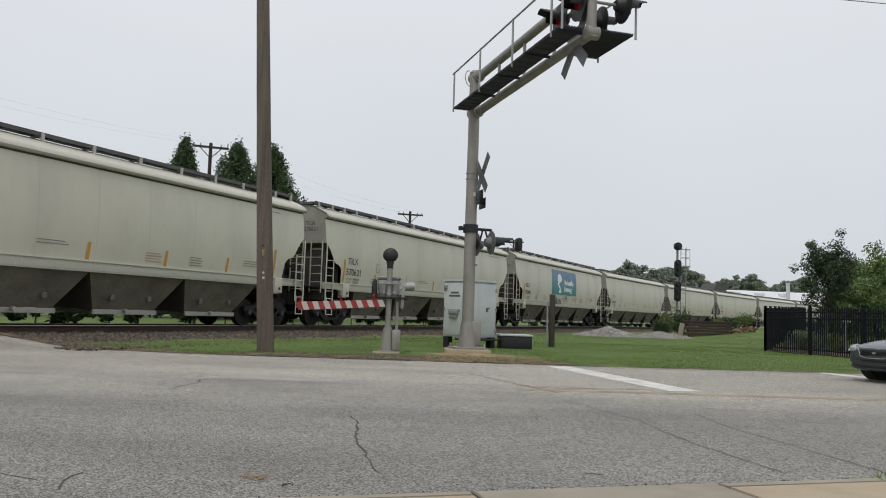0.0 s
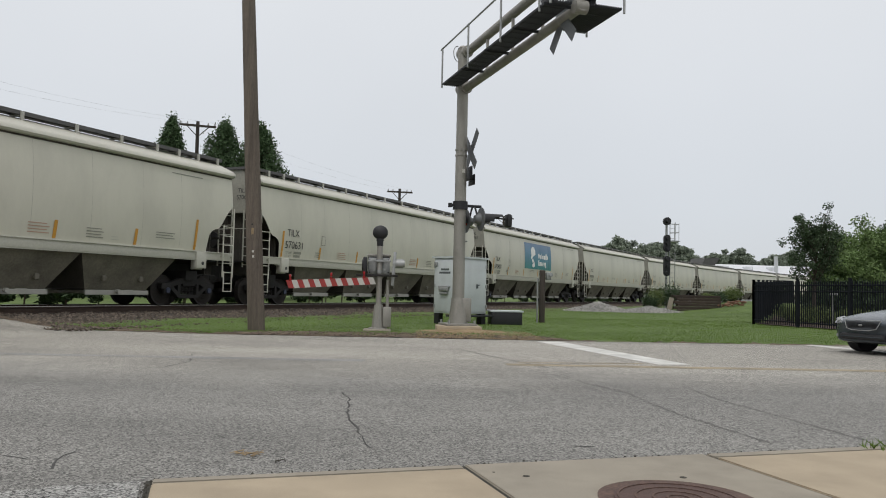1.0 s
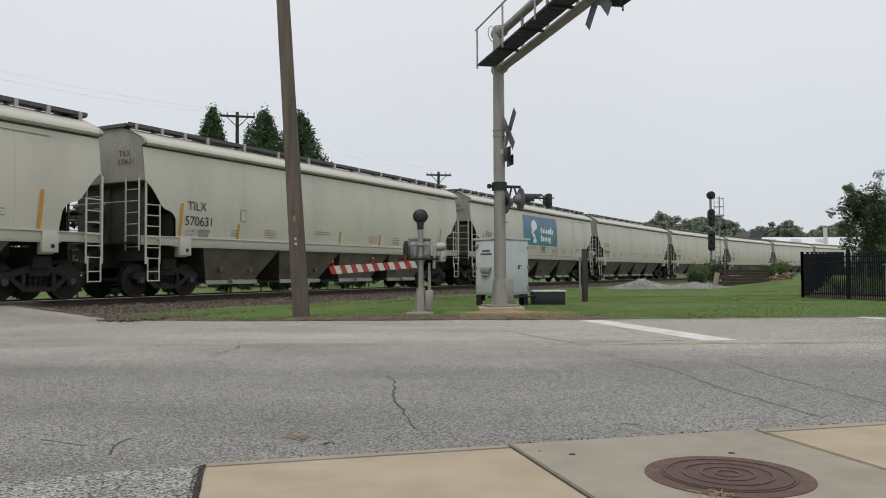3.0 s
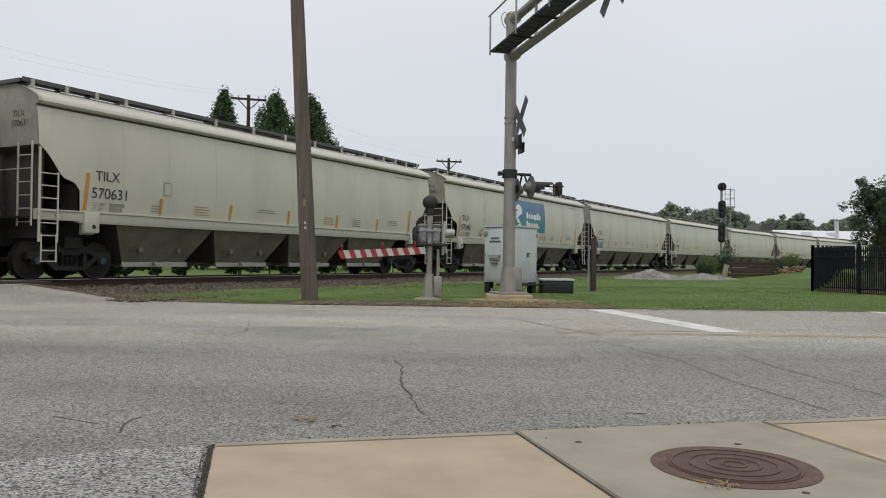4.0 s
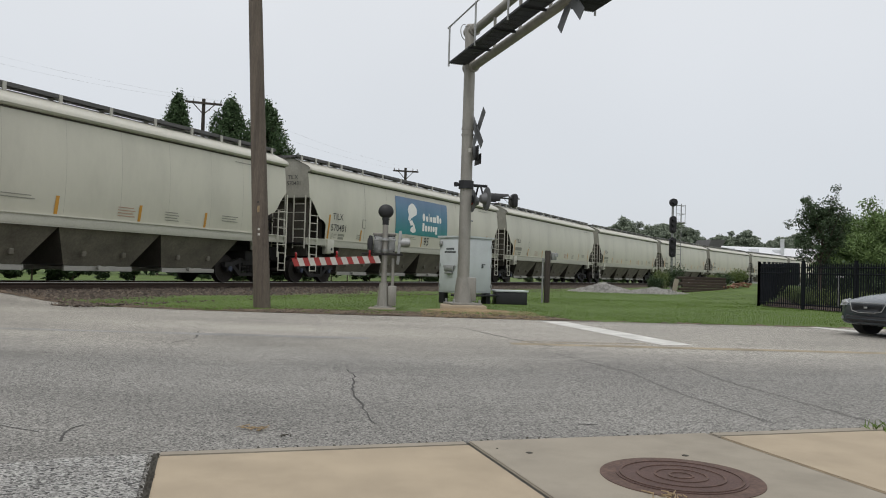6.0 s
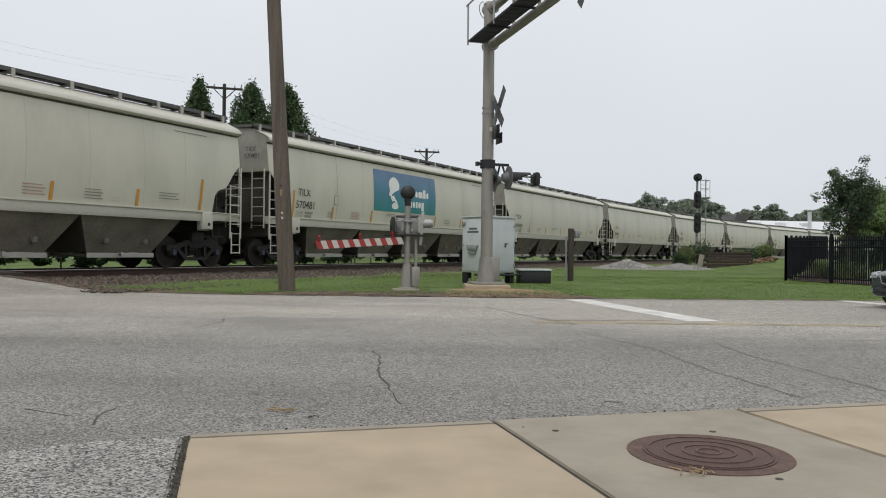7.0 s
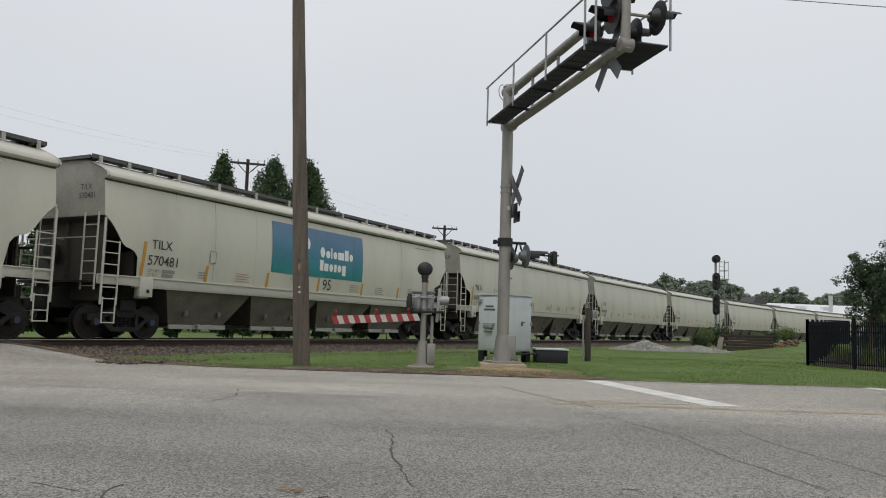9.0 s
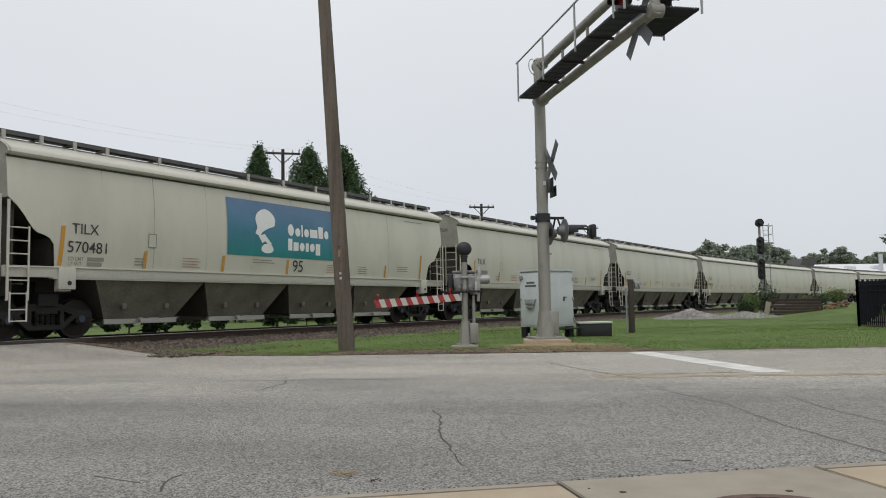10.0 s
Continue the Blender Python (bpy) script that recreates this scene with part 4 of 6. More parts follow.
def pieces(bm):
    """Splits a bmesh into its separate figures."""
    bmesh.ops.remove_doubles(bm, verts=bm.verts, dist=1e-5)
    bm.faces.index_update()
    bm.verts.index_update()
    left, out = set(bm.faces), []
    while left:
        todo, got = [left.pop()], []
        while todo:
            f = todo.pop()
            got.append(f)
            for e in f.edges:
                for g in e.link_faces:
                    if g in left:
                        left.remove(g)
                        todo.append(g)
        one, seen = bmesh.new(), {}
        got.sort(key=lambda f: f.index)
        for f in got:
            for v in f.verts:
                if v.index not in seen:
                    seen[v.index] = one.verts.new(v.co)
            one.faces.new([seen[v.index] for v in f.verts])
        out.append((min(f.index for f in got), one))
    bm.free()
    return [one for _, one in sorted(out, key=lambda p: p[0])]


def lettering(car, body, x, z, size, material=None, spread=1.0, name="letter"):
    for one in pieces(decal(text_mesh(body, size, spread), x, z, 0.018)):
        part(name, one, material or INK, car, "stencilled character", smooth=False)


def end_lettering(car, body, y, z, size):
    bm = text_mesh(body, size)
    for v in bm.verts:
        v.co = Vector((-BODY_END - 0.006, y - v.co.x, z + v.co.y))
    for one in pieces(bm):
        part("end_letter", one, INK, car, smooth=False)


def mark(car, number):
    lettering(car, "TILX", -7.36, 2.46, 0.35, spread=1.0)
    if number:
        lettering(car, number, -7.46, 2.02, 0.375, spread=1.0)
        end_lettering(car, number, -0.55, 3.62, 0.22)
    else:
        part("stencil_block", decal(rect(1.05, 0.20, 3, 2), -7.46, 1.99), FAINT, car, "unreadable stencilled number", smooth=False)
    end_lettering(car, "TILX", -0.6, 3.85, 0.22)
    bm = bmesh.new()
    for k in range(5):
        box(bm, (-BODY_END - 0.004, 0.55 - 0.06 * (k % 2), 3.35 + 0.075 * k), (0.004, 0.75 - 0.12 * (k % 3), 0.035))
    part("end_stencil", bm, FAINT, car, "unreadable small stencil lines", smooth=False)
    lettering(car, "LD LMT", -7.42, 1.83, 0.12, FAINT)
    lettering(car, "LT WT", -7.42, 1.71, 0.12, FAINT)
    part("stencil_block", decal(rect(0.45, 0.09, 2, 1), -6.92, 1.83), FAINT, car, smooth=False)
    part("stencil_block", decal(rect(0.40, 0.09, 2, 1), -6.92, 1.71), FAINT, car, smooth=False)


def banner(car):
    """The blue and teal advertising panel: pale head emblem, white word bars."""
    m = bpy.data.materials.new("blue_teal_banner")
    m.use_nodes = True
    n, l = m.node_tree.nodes, m.node_tree.links
    tc, sp, rp = n.new("ShaderNodeTexCoord"), n.new("ShaderNodeSeparateXYZ"), n.new("ShaderNodeValToRGB")
    l.new(tc.outputs["Object"], sp.inputs[0])
    mr = n.new("ShaderNodeMapRange")
    mr.inputs["From Min"].default_value, mr.inputs["From Max"].default_value = 2.2, 3.86
    l.new(sp.outputs[2], mr.inputs["Value"])
    l.new(mr.outputs[0], rp.inputs[0])
    rp.color_ramp.elements[0].color, rp.color_ramp.elements[0].position = (0.012, 0.245, 0.25, 1), 0.05
    rp.color_ramp.elements[1].color, rp.color_ramp.elements[1].position = (0.12, 0.21, 0.37, 1), 1.0
    e = rp.color_ramp.elements.new(0.45)
    e.color = (0.04, 0.215, 0.32, 1)
    nz = n.new("ShaderNodeTexNoise")
    nz.inputs["Scale"].default_value = 1.5
    l.new(tc.outputs["Object"], nz.inputs["Vector"])
    mx = n.new("ShaderNodeMix")
    mx.data_type, mx.blend_type = "RGBA", "MULTIPLY"
    mx.inputs[0].default_value = 0.35
    l.new(rp.outputs[0], mx.inputs[6])
    l.new(nz.outputs["Fac"], mx.inputs[7])
    l.new(mx.outputs[2], n["Principled BSDF"].inputs["Base Color"])
    n["Principled BSDF"].inputs["Roughness"].default_value = 0.4
    pan = part("banner_panel", decal(rect(5.15, 1.66, 24, 10), -2.53, 2.2, 0.016), m, car, "blue and teal printed banner", smooth=False)

    def shape(pts, x, z, off=0.024):
        bm = bmesh.new()
        bm.faces.new([bm.verts.new((a, b, 0)) for a, b in pts])
        bmesh.ops.triangulate(bm, faces=bm.faces[:])
        part("emblem_shape", decal(bm, x, z, off), EMBLEM, pan, "white plain emblem shape", smooth=False)

    head = [(0.55 + 0.40 * math.cos(a) * (1 + 0.10 * math.sin(3 * a)), 0.9 + 0.42 * math.sin(a)) for a in np.linspace(-0.2, math.pi + 0.35, 18)]
    shape(head + [(0.12, 0.55), (0.3, 0.48), (0.42, 0.62), (0.62, 0.72)], -1.55, 2.32)
    shape([(0.25, 0.50), (0.50, 0.58), (0.66, 0.42), (0.80, 0.30), (0.74, 0.22), (0.52, 0.36), (0.4, 0.3)], -1.55, 2.30)
    shape([(0.62 + 0.26 * math.cos(a), 0.10 + (0.17 if math.sin(a) > 0 else 0.12) * math.sin(a)) for a in np.linspace(0, math.tau, 16)[:-1]], -1.55, 2.32)
    # two lines of plain white marks in the rhythm of words: width, tall, round, drop
    top = ((0.34, 0.37, 1, 0), (0.29, 0.27, 1, 0), (0.12, 0.38, 0, 0), (0.29, 0.27, 1, 0), (0.42, 0.27, 0, 0), (0.29, 0.38, 0, 0), (0.29, 0.27, 1, 0))
    low = ((0.26, 0.37, 0, 0), (0.28, 0.27, 0, 0), (0.28, 0.27, 1, 0), (0.20, 0.27, 0, 0), (0.29, 0.27, 1, 0), (0.28, 0.27, 0, 0.10))
    for z, word in ((2.90, top), (2.44, low)):
        x = -0.02
        for w, h, curved, drop in word:
            b = w - 0.055
            if curved:
                shape([(b / 2 + b / 2 * math.cos(a), h / 2 + h / 2 * math.sin(a)) for a in np.linspace(0, math.tau, 19)[:-1]], x, z)
            else:
                shape([(0, -drop), (b, -drop), (b, h), (0, h)], x, z)
            x += w
    lettering(car, "95", 0.22, 1.78, 0.52)


TRAIN = []
proto = hopper_car("pale grey-green covered hopper wagon rolling on the track", 0.004)
car_b = hopper_car("grey-green hopper wagon with blue and teal banner", 0.022)
for i in range(10):
    car = car_b if i == 2 else (proto if i == 0 else copy_thing(proto, Matrix()))
    TRAIN.append(car)
for i, car in enumerate(TRAIN):
    SEAM[0] = 0.022 if i == 2 else 0.004
    mark(car, {1: "570631", 2: "570481"}.get(i))
SEAM[0] = 0.022
banner(car_b)


def head(t):
    """Metres along the track of the gap behind the second wagon."""
    return 23.28 - 3.27 * t - 0.021 * t * t


def car_pose(i, t):
    s = head(t) + CAR_L * (i - 2) + CAR_L / 2
    a, b = on_track(s - TRUCK_AT), on_track(s + TRUCK_AT)
    c = (a + b) / 2
    d = b - a
    return Matrix.Translation(c) @ Matrix.Rotation(math.atan2(d.y, d.x), 4, "Z")


def motions():
    for i, car in enumerate(TRAIN):
        walk(car, [(k * 0.5, car_pose(i, k * 0.5)) for k in range(21)])
        if i > 5:
            continue
        for ob in car.children_recursive:
            if ob.name.startswith("wheelset"):
                x = ob.matrix_basis.translation.x
                walk(ob, [(k / 6, pose(x, 0, WHEEL_R, 0, math.degrees((head(k / 6) - head(0)) / WHEEL_R), 0)) for k in range(61)])

# ---- crossing equipment ----
# wooden utility pole, leaning slightly
pole = thing("utility_pole", "weathered brown wooden utility pole leaning by the roadside", "utility pole")
bm = bmesh.new()
prev = None
for k in range(25):
    z = -0.3 + 10.8 * k / 24
    cx, cy = -3.17 - 0.058 * z, 17.4
    r = 0.187 - 0.0058 * z
    row = [bm.verts.new((cx + (r + 0.006 * noise.noise((math.cos(a) * 3, math.sin(a) * 3, z * 0.7))) * math.cos(a), cy + r * math.sin(a), z)) for a in [j * math.tau / 20 for j in range(20)]]
    if prev:
        for j in range(20):
            bm.faces.new((prev[j], prev[(j + 1) % 20], row[(j + 1) % 20], row[j]))
    prev = row
bm.faces.new(prev)
part("pole_shaft", bm, POLE_WOOD, pole)
for z, s, m, lab in ((2.17, (0.05, 0.012, 0.14), STRAW, "small yellowed tag"), (1.73, (0.045, 0.012, 0.045), WHITE, "small round white tag"), (1.62, (0.05, 0.012, 0.05), WHITE, "small white tag"), (2.32, (0.04, 0.012, 0.03), BLACK, "dark staple plate")):
    bm = bmesh.new()
    box(bm, (-3.17 - 0.058 * z, 17.4 - 0.183 + 0.0058 * z, z), s, bevel=0.004)
    part("tag", bm, m, pole, lab)

# cantilever signal bridge over the road: a along the arm, b to its side
MAST = Vector((1.35, 19.3, 0))
AA, BB, UP = Vector((0.258, -0.966, 0)), Vector((0.966, 0.258, 0)), Vector((0, 0, 1))
FRAME = Matrix(((BB.x, AA.x, 0), (BB.y, AA.y, 0), (0, 0, 1))).to_3x3()


def arm(a, b, z):
    return MAST + AA * a + BB * b + UP * z


gantry = thing("signal_cantilever", "grey aluminium signal cantilever with walkway over the road", "signal mast")
bm = bmesh.new()
tube(bm, arm(0, 0, 0.15), arm(0, 0, 7.0), 0.150, 0.133, seg=24)
tube(bm, arm(0, 0, 4.30), arm(0, 0, 4.34), 0.155, seg=24)
tube(bm, arm(0, 0, 4.44), arm(0, 0, 4.48), 0.155, seg=24)
tube(bm, arm(0, 0, 7.0), arm(0, 0, 7.06), 0.145, 0.09, seg=24)
part("mast", bm, ALU, gantry)
bm = bmesh.new()
tube(bm, arm(0, 0, 0.18), arm(0, 0, 0.80), 0.235, 0.165, seg=12)
box(bm, arm(0.05, 0.17, 0.52), (0.26, 0.20, 0.58), FRAME, 0.03)
box(bm, arm(0, 0, 0.165), (0.78, 0.7, 0.05), FRAME, 0.01)
part("base_casting", bm, ALU, gantry, "grey cast base with cover")
for a, b in ((-0.3, -0.33), (0.3, -0.33), (0.3, 0.33), (-0.3, 0.33)):
    bm = bmesh.new()
    tube(bm, arm(a, b, 0.14), arm(a, b, 0.27), 0.028, seg=8)
    part("bolt", bm, GALV, gantry)
for z, end in ((6.0, 6.15), (6.9, 5.9)):
    bm = bmesh.new()
    tube(bm, arm(-0.1, 0.07, z), arm(end, 0.07, z), 0.105, 0.095, seg=16)
    tube(bm, arm(-0.17, 0.0, z), arm(0.17, 0.06, z), 0.15, seg=16)
    part("arm_tube", bm, ALU, gantry)
for a in (1.5, 3.0, 4.5, 5.9):
    bm = bmesh.new()
    tube(bm, arm(a, 0.07, 6.0), arm(a, 0.07, 6.9), 0.035, seg=8)
    part("strut", bm, ALU, gantry)
    bm = bmesh.new()
    box(bm, arm(a, -0.22, 6.03), (0.70, 0.04, 0.05), FRAME)
    part("outrigger", bm, GRATE, gantry)


def walkway(a0, a1, b0, b1, z):
    deck = bmesh.new()
    n = max(3, round((b1 - b0) / 0.045))
    for k in range(n):
        b = b0 + (b1 - b0) * k / (n - 1)
        box(deck, arm((a0 + a1) / 2, b, z), (0.022, a1 - a0, 0.045), FRAME)
    for a in np.arange(a0 + 0.1, a1, 0.3):
        box(deck, arm(a, (b0 + b1) / 2, z - 0.01), (b1 - b0, 0.02, 0.03), FRAME)
    return part("walkway", deck, GRATE, gantry, "dark steel grating walkway")


walkway(-0.05, 6.05, -0.52, -0.10, 6.06)
walkway(4.7, 6.1, 0.22, 0.86, 6.06)
RAILS = ((-0.05, -0.53), (1.85, -0.53), (3.8, -0.53), (5.65, -0.53), (6.1, -0.53), (6.1, 0.92), (4.7, 0.92))
for a, b in RAILS:
    bm = bmesh.new()
    tube(bm, arm(a, b, 5.98), arm(a, b, 6.98), 0.022, seg=8)
    part("rail_post", bm, GALV, gantry)
for p, q in ((RAILS[0], RAILS[4]), (RAILS[5], RAILS[6])):
    for z in (6.96,):
        bm = bmesh.new()
        tube(bm, arm(p[0] - 0.12, p[1], z), arm(q[0], q[1], z), 0.02, seg=8)
        part("handrail", bm, GALV, gantry)
bm = bmesh.new()
for k in range(8):
    a0, a1 = k * math.tau / 16 - 0.2, (k + 1) * math.tau / 16 - 0.2
    tube(bm, arm(0, -0.14 - 0.12 * math.sin(a0 + 0.2), 6.85 + 0.2 * math.cos(a0)), arm(0, -0.14 - 0.12 * math.sin(a1 + 0.2), 6.85 + 0.2 * math.cos(a1)), 0.011, seg=6)
part("cable_loop", bm, GALV, gantry)


def flasher(owner, at, facing, hood=0.42, r=0.31, back=None):
    """A lamp with its dish-shaped background, lens and long hood; facing is along +b or -b."""
    q = facing.to_track_quat("Z", "Y").to_matrix().to_4x4()
    m = Matrix.Translation(at) @ q
    bm = bmesh.new()
    tube(bm, (0, 0, -0.03), (0, 0, 0.0), r * 0.55, r, seg=28)
    tube(bm, (0, 0, 0.0), (0, 0, 0.012), r, r, seg=28)
    tube(bm, (0, 0, -0.16), (0, 0, -0.03), 0.09, r * 0.55, seg=20)
    bmesh.ops.transform(bm, matrix=m, verts=bm.verts)
    lamp = part("flasher", bm, back or BLACK, owner, "black round flashing-light unit")
    bm = bmesh.new()
    tube(bm, (0, 0, 0.012), (0, 0, 0.045), 0.11, 0.10, seg=20)
    bmesh.ops.transform(bm, matrix=m, verts=bm.verts)
    part("lens", bm, RED_LENS, lamp, "unlit red lens")
    bm = bmesh.new()
    up = q.to_3x3().inverted() @ Vector((0, 0, 1))
    base = math.atan2(up.y, up.x)
    rows = []
    for d in (0.012, hood):
        for rr in (0.15, 0.142):
            rows.append([bm.verts.new((rr * math.cos(base + t), rr * math.sin(base + t), d if abs(t) < 1.1 else 0.012 + (d - 0.012) * 0.55)) for t in np.linspace(-1.95, 1.95, 17)])
    for i, j in ((0, 2), (1, 3), (2, 3), (0, 1)):
        for k in range(16):
            bm.faces.new((rows[i][k], rows[i][k + 1], rows[j][k + 1], rows[j][k]))
    bmesh.ops.transform(bm, matrix=m, verts=bm.verts)
    part("hood", bm, BLACK, lamp)
    return lamp


for a, b, z in ((5.0, -0.05, 6.60), (5.75, -0.04, 6.62)):
    flasher(gantry, arm(a, b, z), -BB)
    bm = bmesh.new()
    tube(bm, arm(a, b + 0.14, z), arm(a, 0.05, z), 0.03, seg=8)
    part("lamp_stub", bm, ALU, gantry)
for a, b, z in ((5.35, 0.60, 6.5), (6.0, 0.72, 6.60)):
    flasher(gantry, arm(a, b, z), BB)
    bm = bmesh.new()
    tube(bm, arm(a, b - 0.14, z), arm(a, 0.05, z), 0.03, seg=8)
    part("lamp_stub", bm, ALU, gantry)
for a, b, z in ((5.75, -0.12, 7.1), (5.35, 0.25, 7.1)):
    flasher(gantry, arm(a, b, z), -BB if b < 0 else BB)
    bm = bmesh.new()
    tube(bm, arm(a, b, z), arm(a, 0.05, z), 0.03, seg=8)
    part("lamp_stub", bm, ALU, gantry)
bm = bmesh.new()
tube(bm, arm(6.05, 0.07, 5.92), arm(6.05, 0.07, 8.3), 0.085, seg=12)
tube(bm, arm(6.05, -0.05, 6.0), arm(6.05, 0.19, 6.0), 0.12, seg=14)
tube(bm, arm(4.9, 0.05, 6.62), arm(6.05, 0.05, 6.62), 0.05, seg=10)
part("end_post", bm, ALU, gantry)


def crossbuck(owner, c, length):
    """Two crossed blades across the arm's direction, facing along the road."""
    for sg in (-1, 1):
        bm = bmesh.new()
        d = (AA * sg + UP).normalized()
        side = (AA * -sg + UP).normalized()
        p = [c + d * (length * k) + side * (0.115 * j) for k, j in ((-0.5, -1), (0.5, -1), (0.5, 1), (-0.5, 1))]
        prism(bm, [x + BB * (0.02 * sg) for x in p], BB * 0.012)
        part("crossbuck_blade", bm, SIGN_BACK, owner, "grey back of a crossbuck blade")


crossbuck(gantry, arm(5.40, 0.05, 6.03), 1.4)
crossbuck(gantry, arm(0.05, 0.22, 4.45), 1.22)
for a, z, h in ((0.05, 3.88, 0.34), (0.05, 3.72, 0.26)):
    bm = bmesh.new()
    box(bm, arm(a, 0.20 + 0.07 * (h < 0.3), z), (0.015, 0.45, h), FRAME, 0.004)
    part("sign_plate", bm, BLACK, gantry, "dark track-count sign plate seen edge on")
bm = bmesh.new()
box(bm, arm(0.15, 0.02, 3.92), (0.07, 0.01, 0.10), FRAME)
part("tag", bm, WHITE, gantry, "small white tag")
bm = bmesh.new()
tube(bm, arm(0, -0.28, 3.08), arm(0, 0.55, 3.08), 0.035, seg=10)
tube(bm, arm(0, 0, 2.98), arm(0, 0, 3.18), 0.185, seg=20)
box(bm, arm(0.0, -0.26, 3.08), (0.08, 0.1, 0.1), FRAME)
part("clamp_bar", bm, GRATE, gantry, "dark steel clamp with crossbar")
for a, b, z, f in ((-0.25, 0.26, 2.72, -1), (0.28, 0.44, 2.74, 1)):
    flasher(gantry, arm(a, b, z), BB * f, 0.55 if f > 0 else 0.3, 0.29, SIGN_BACK)
    bm = bmesh.new()
    tube(bm, arm(a, b - 0.06 * f, z), arm(0, b - 0.06 * f, 3.08), 0.025, seg=8)
    part("lamp_stub", bm, GRATE, gantry)
bm = bmesh.new()
box(bm, arm(0.2, 1.20, 2.74), (0.15, 0.26, 0.34), FRAME, 0.06)
tube(bm, arm(0.2, 0.4, 2.80), arm(0.2, 1.2, 2.78), 0.016, seg=6)
part("side_lamp", bm, BLACK, gantry, "black lamp box at the crossbar's end")
bm = bmesh.new()
tube(bm, arm(0, 0.13, 2.2), arm(0, 0.2, 2.2), 0.02, seg=8)
part("peg", bm, GALV, gantry)
bm = bmesh.new()
box(bm, (1.35, 19.2, 0.0), (1.08, 0.95, 0.28), bevel=0.03)
single("mast_footing", bm, CONC_TAN, "square tan concrete footing under the mast", "concrete footing", smooth=True)

# signal case: two louvered steel doors' faces on black legs
CA = radians(45)
CASE_M = pose(1.55, 21.9, 0, 0, 0, 45)
case = thing("signal_case", "pale blue-grey steel signal equipment case on black legs", "equipment cabinet", CASE_M)
L, W = 1.2, 0.95
bm = bmesh.new()
box(bm, (L / 2, W / 2, 1.12), (L, W, 1.56), bevel=0.015)
part("case_body", bm, CASE, case)
bm = bmesh.new()
prism(bm, [(-0.05, -0.05, 1.90), (L + 0.05, -0.05, 1.90), (L + 0.05, W + 0.05, 1.90), (-0.05, W + 0.05, 1.90)], (0, 0, 0.05))
part("case_lid", bm, CASE, case, "overhanging lid")
for nm, c, s in (("door", (L / 2, -0.014, 1.12), (L - 0.08, 0.02, 1.46)), ("door", (-0.014, W / 2, 1.12), (0.02, W - 0.08, 1.46))):
    bm = bmesh.new()
    box(bm, c, s, bevel=0.006)
    dr = part(nm, bm, CASE, case)
    front = s[0] > 0.5
    for k, z in enumerate((0.55, 1.12, 1.68)):
        bm = bmesh.new()
        box(bm, ((L - 0.05, -0.035, z) if front else (-0.035, W - 0.06, z)), (0.05, 0.03, 0.10), bevel=0.005)
        part("hinge", bm, GALV, dr)
    bm = bmesh.new()
    if front:
        box(bm, (L * 0.62, -0.04, 1.12), (0.05, 0.04, 0.12), bevel=0.01)
        box(bm, (L * 0.62 + 0.05, -0.05, 1.16), (0.12, 0.02, 0.03), bevel=0.005)
    else:
        box(bm, (-0.06, W * 0.55, 1.02), (0.08, 0.34, 0.12), bevel=0.02)
        box(bm, (-0.07, W * 0.55, 0.90), (0.10, 0.26, 0.06), bevel=0.02)
        box(bm, (-0.05, W * 0.55, 1.09), (0.06, 0.42, 0.05), bevel=0.01)
    part("handle", bm, CASE_DARK if front else GALV, dr)
for z, w in ((1.58, 0.30), (1.49, 0.42)):
    bm = bmesh.new()
    box(bm, (-0.026, W * 0.55, z), (0.004, w, 0.055))
    part("stencil_bar", bm, CASE_DARK, case, "unreadable dark stencil line")
bm = bmesh.new()
box(bm, (-0.05, W - 0.10, 1.74), (0.07, 0.10, 0.12), bevel=0.02)
part("junction_box", bm, GALV, case)
for z in (0.47, 0.62):
    bm = bmesh.new()
    box(bm, (0.3, -0.028, z), (0.10, 0.006, 0.06))
    part("vent", bm, CASE_DARK, case)
for x, y in ((0.1, 0.1), (L - 0.1, 0.1), (L - 0.1, W - 0.1), (0.1, W - 0.1)):
    bm = bmesh.new()
    box(bm, (x, y, 0.17), (0.18, 0.18, 0.38))
    part("leg", bm, BLACK, case, "black steel leg")
bm = bmesh.new()
box(bm, (L / 2 + 0.4, 0.1, 0.28), (L + 1.1, 0.5, 0.05), bevel=0.01)
part("step_board", bm, BLACK, case, "black step board")

bbox = thing("battery_box", "low black battery box with pale lid in grass", "battery box", pose(3.0, 23.1, 0.02, 0, 0, 4))
bm = bmesh.new()
box(bm, (0, 0, 0.18), (0.92, 0.6, 0.40), bevel=0.015)
part("box_body", bm, BLACK, bbox)
bm = bmesh.new()
box(bm, (0, 0, 0.40), (0.98, 0.66, 0.05), bevel=0.01)
part("box_lid", bm, CASE, bbox, "pale grey lid")

meter = thing("meter_post", "dark square wooden post with small meter box", "post", pose(4.43, 25.0, 0, 0, 0, 10))
bm = bmesh.new()
box(bm, (0, 0, 0.83), (0.15, 0.15, 1.74), bevel=0.01)
part("post", bm, POST_WOOD, meter)
bm = bmesh.new()
box(bm, (0.19, -0.03, 1.52), (0.16, 0.14, 0.24), bevel=0.02)
tube(bm, (0.24, -0.10, 1.56), (0.24, -0.17, 1.56), 0.06, seg=12)
part("meter_box", bm, GALV, meter)
bm = bmesh.new()
tube(bm, (-0.15, 0.02, 0.0), (-0.15, 0.02, 1.45), 0.03, seg=8)
box(bm, (-0.1, 0.02, 1.4), (0.12, 0.04, 0.04))
part("conduit", bm, GALV, meter)

# gate mechanism with bell, its lowered arm and counterweight
GX, GY = -0.56, 18.2
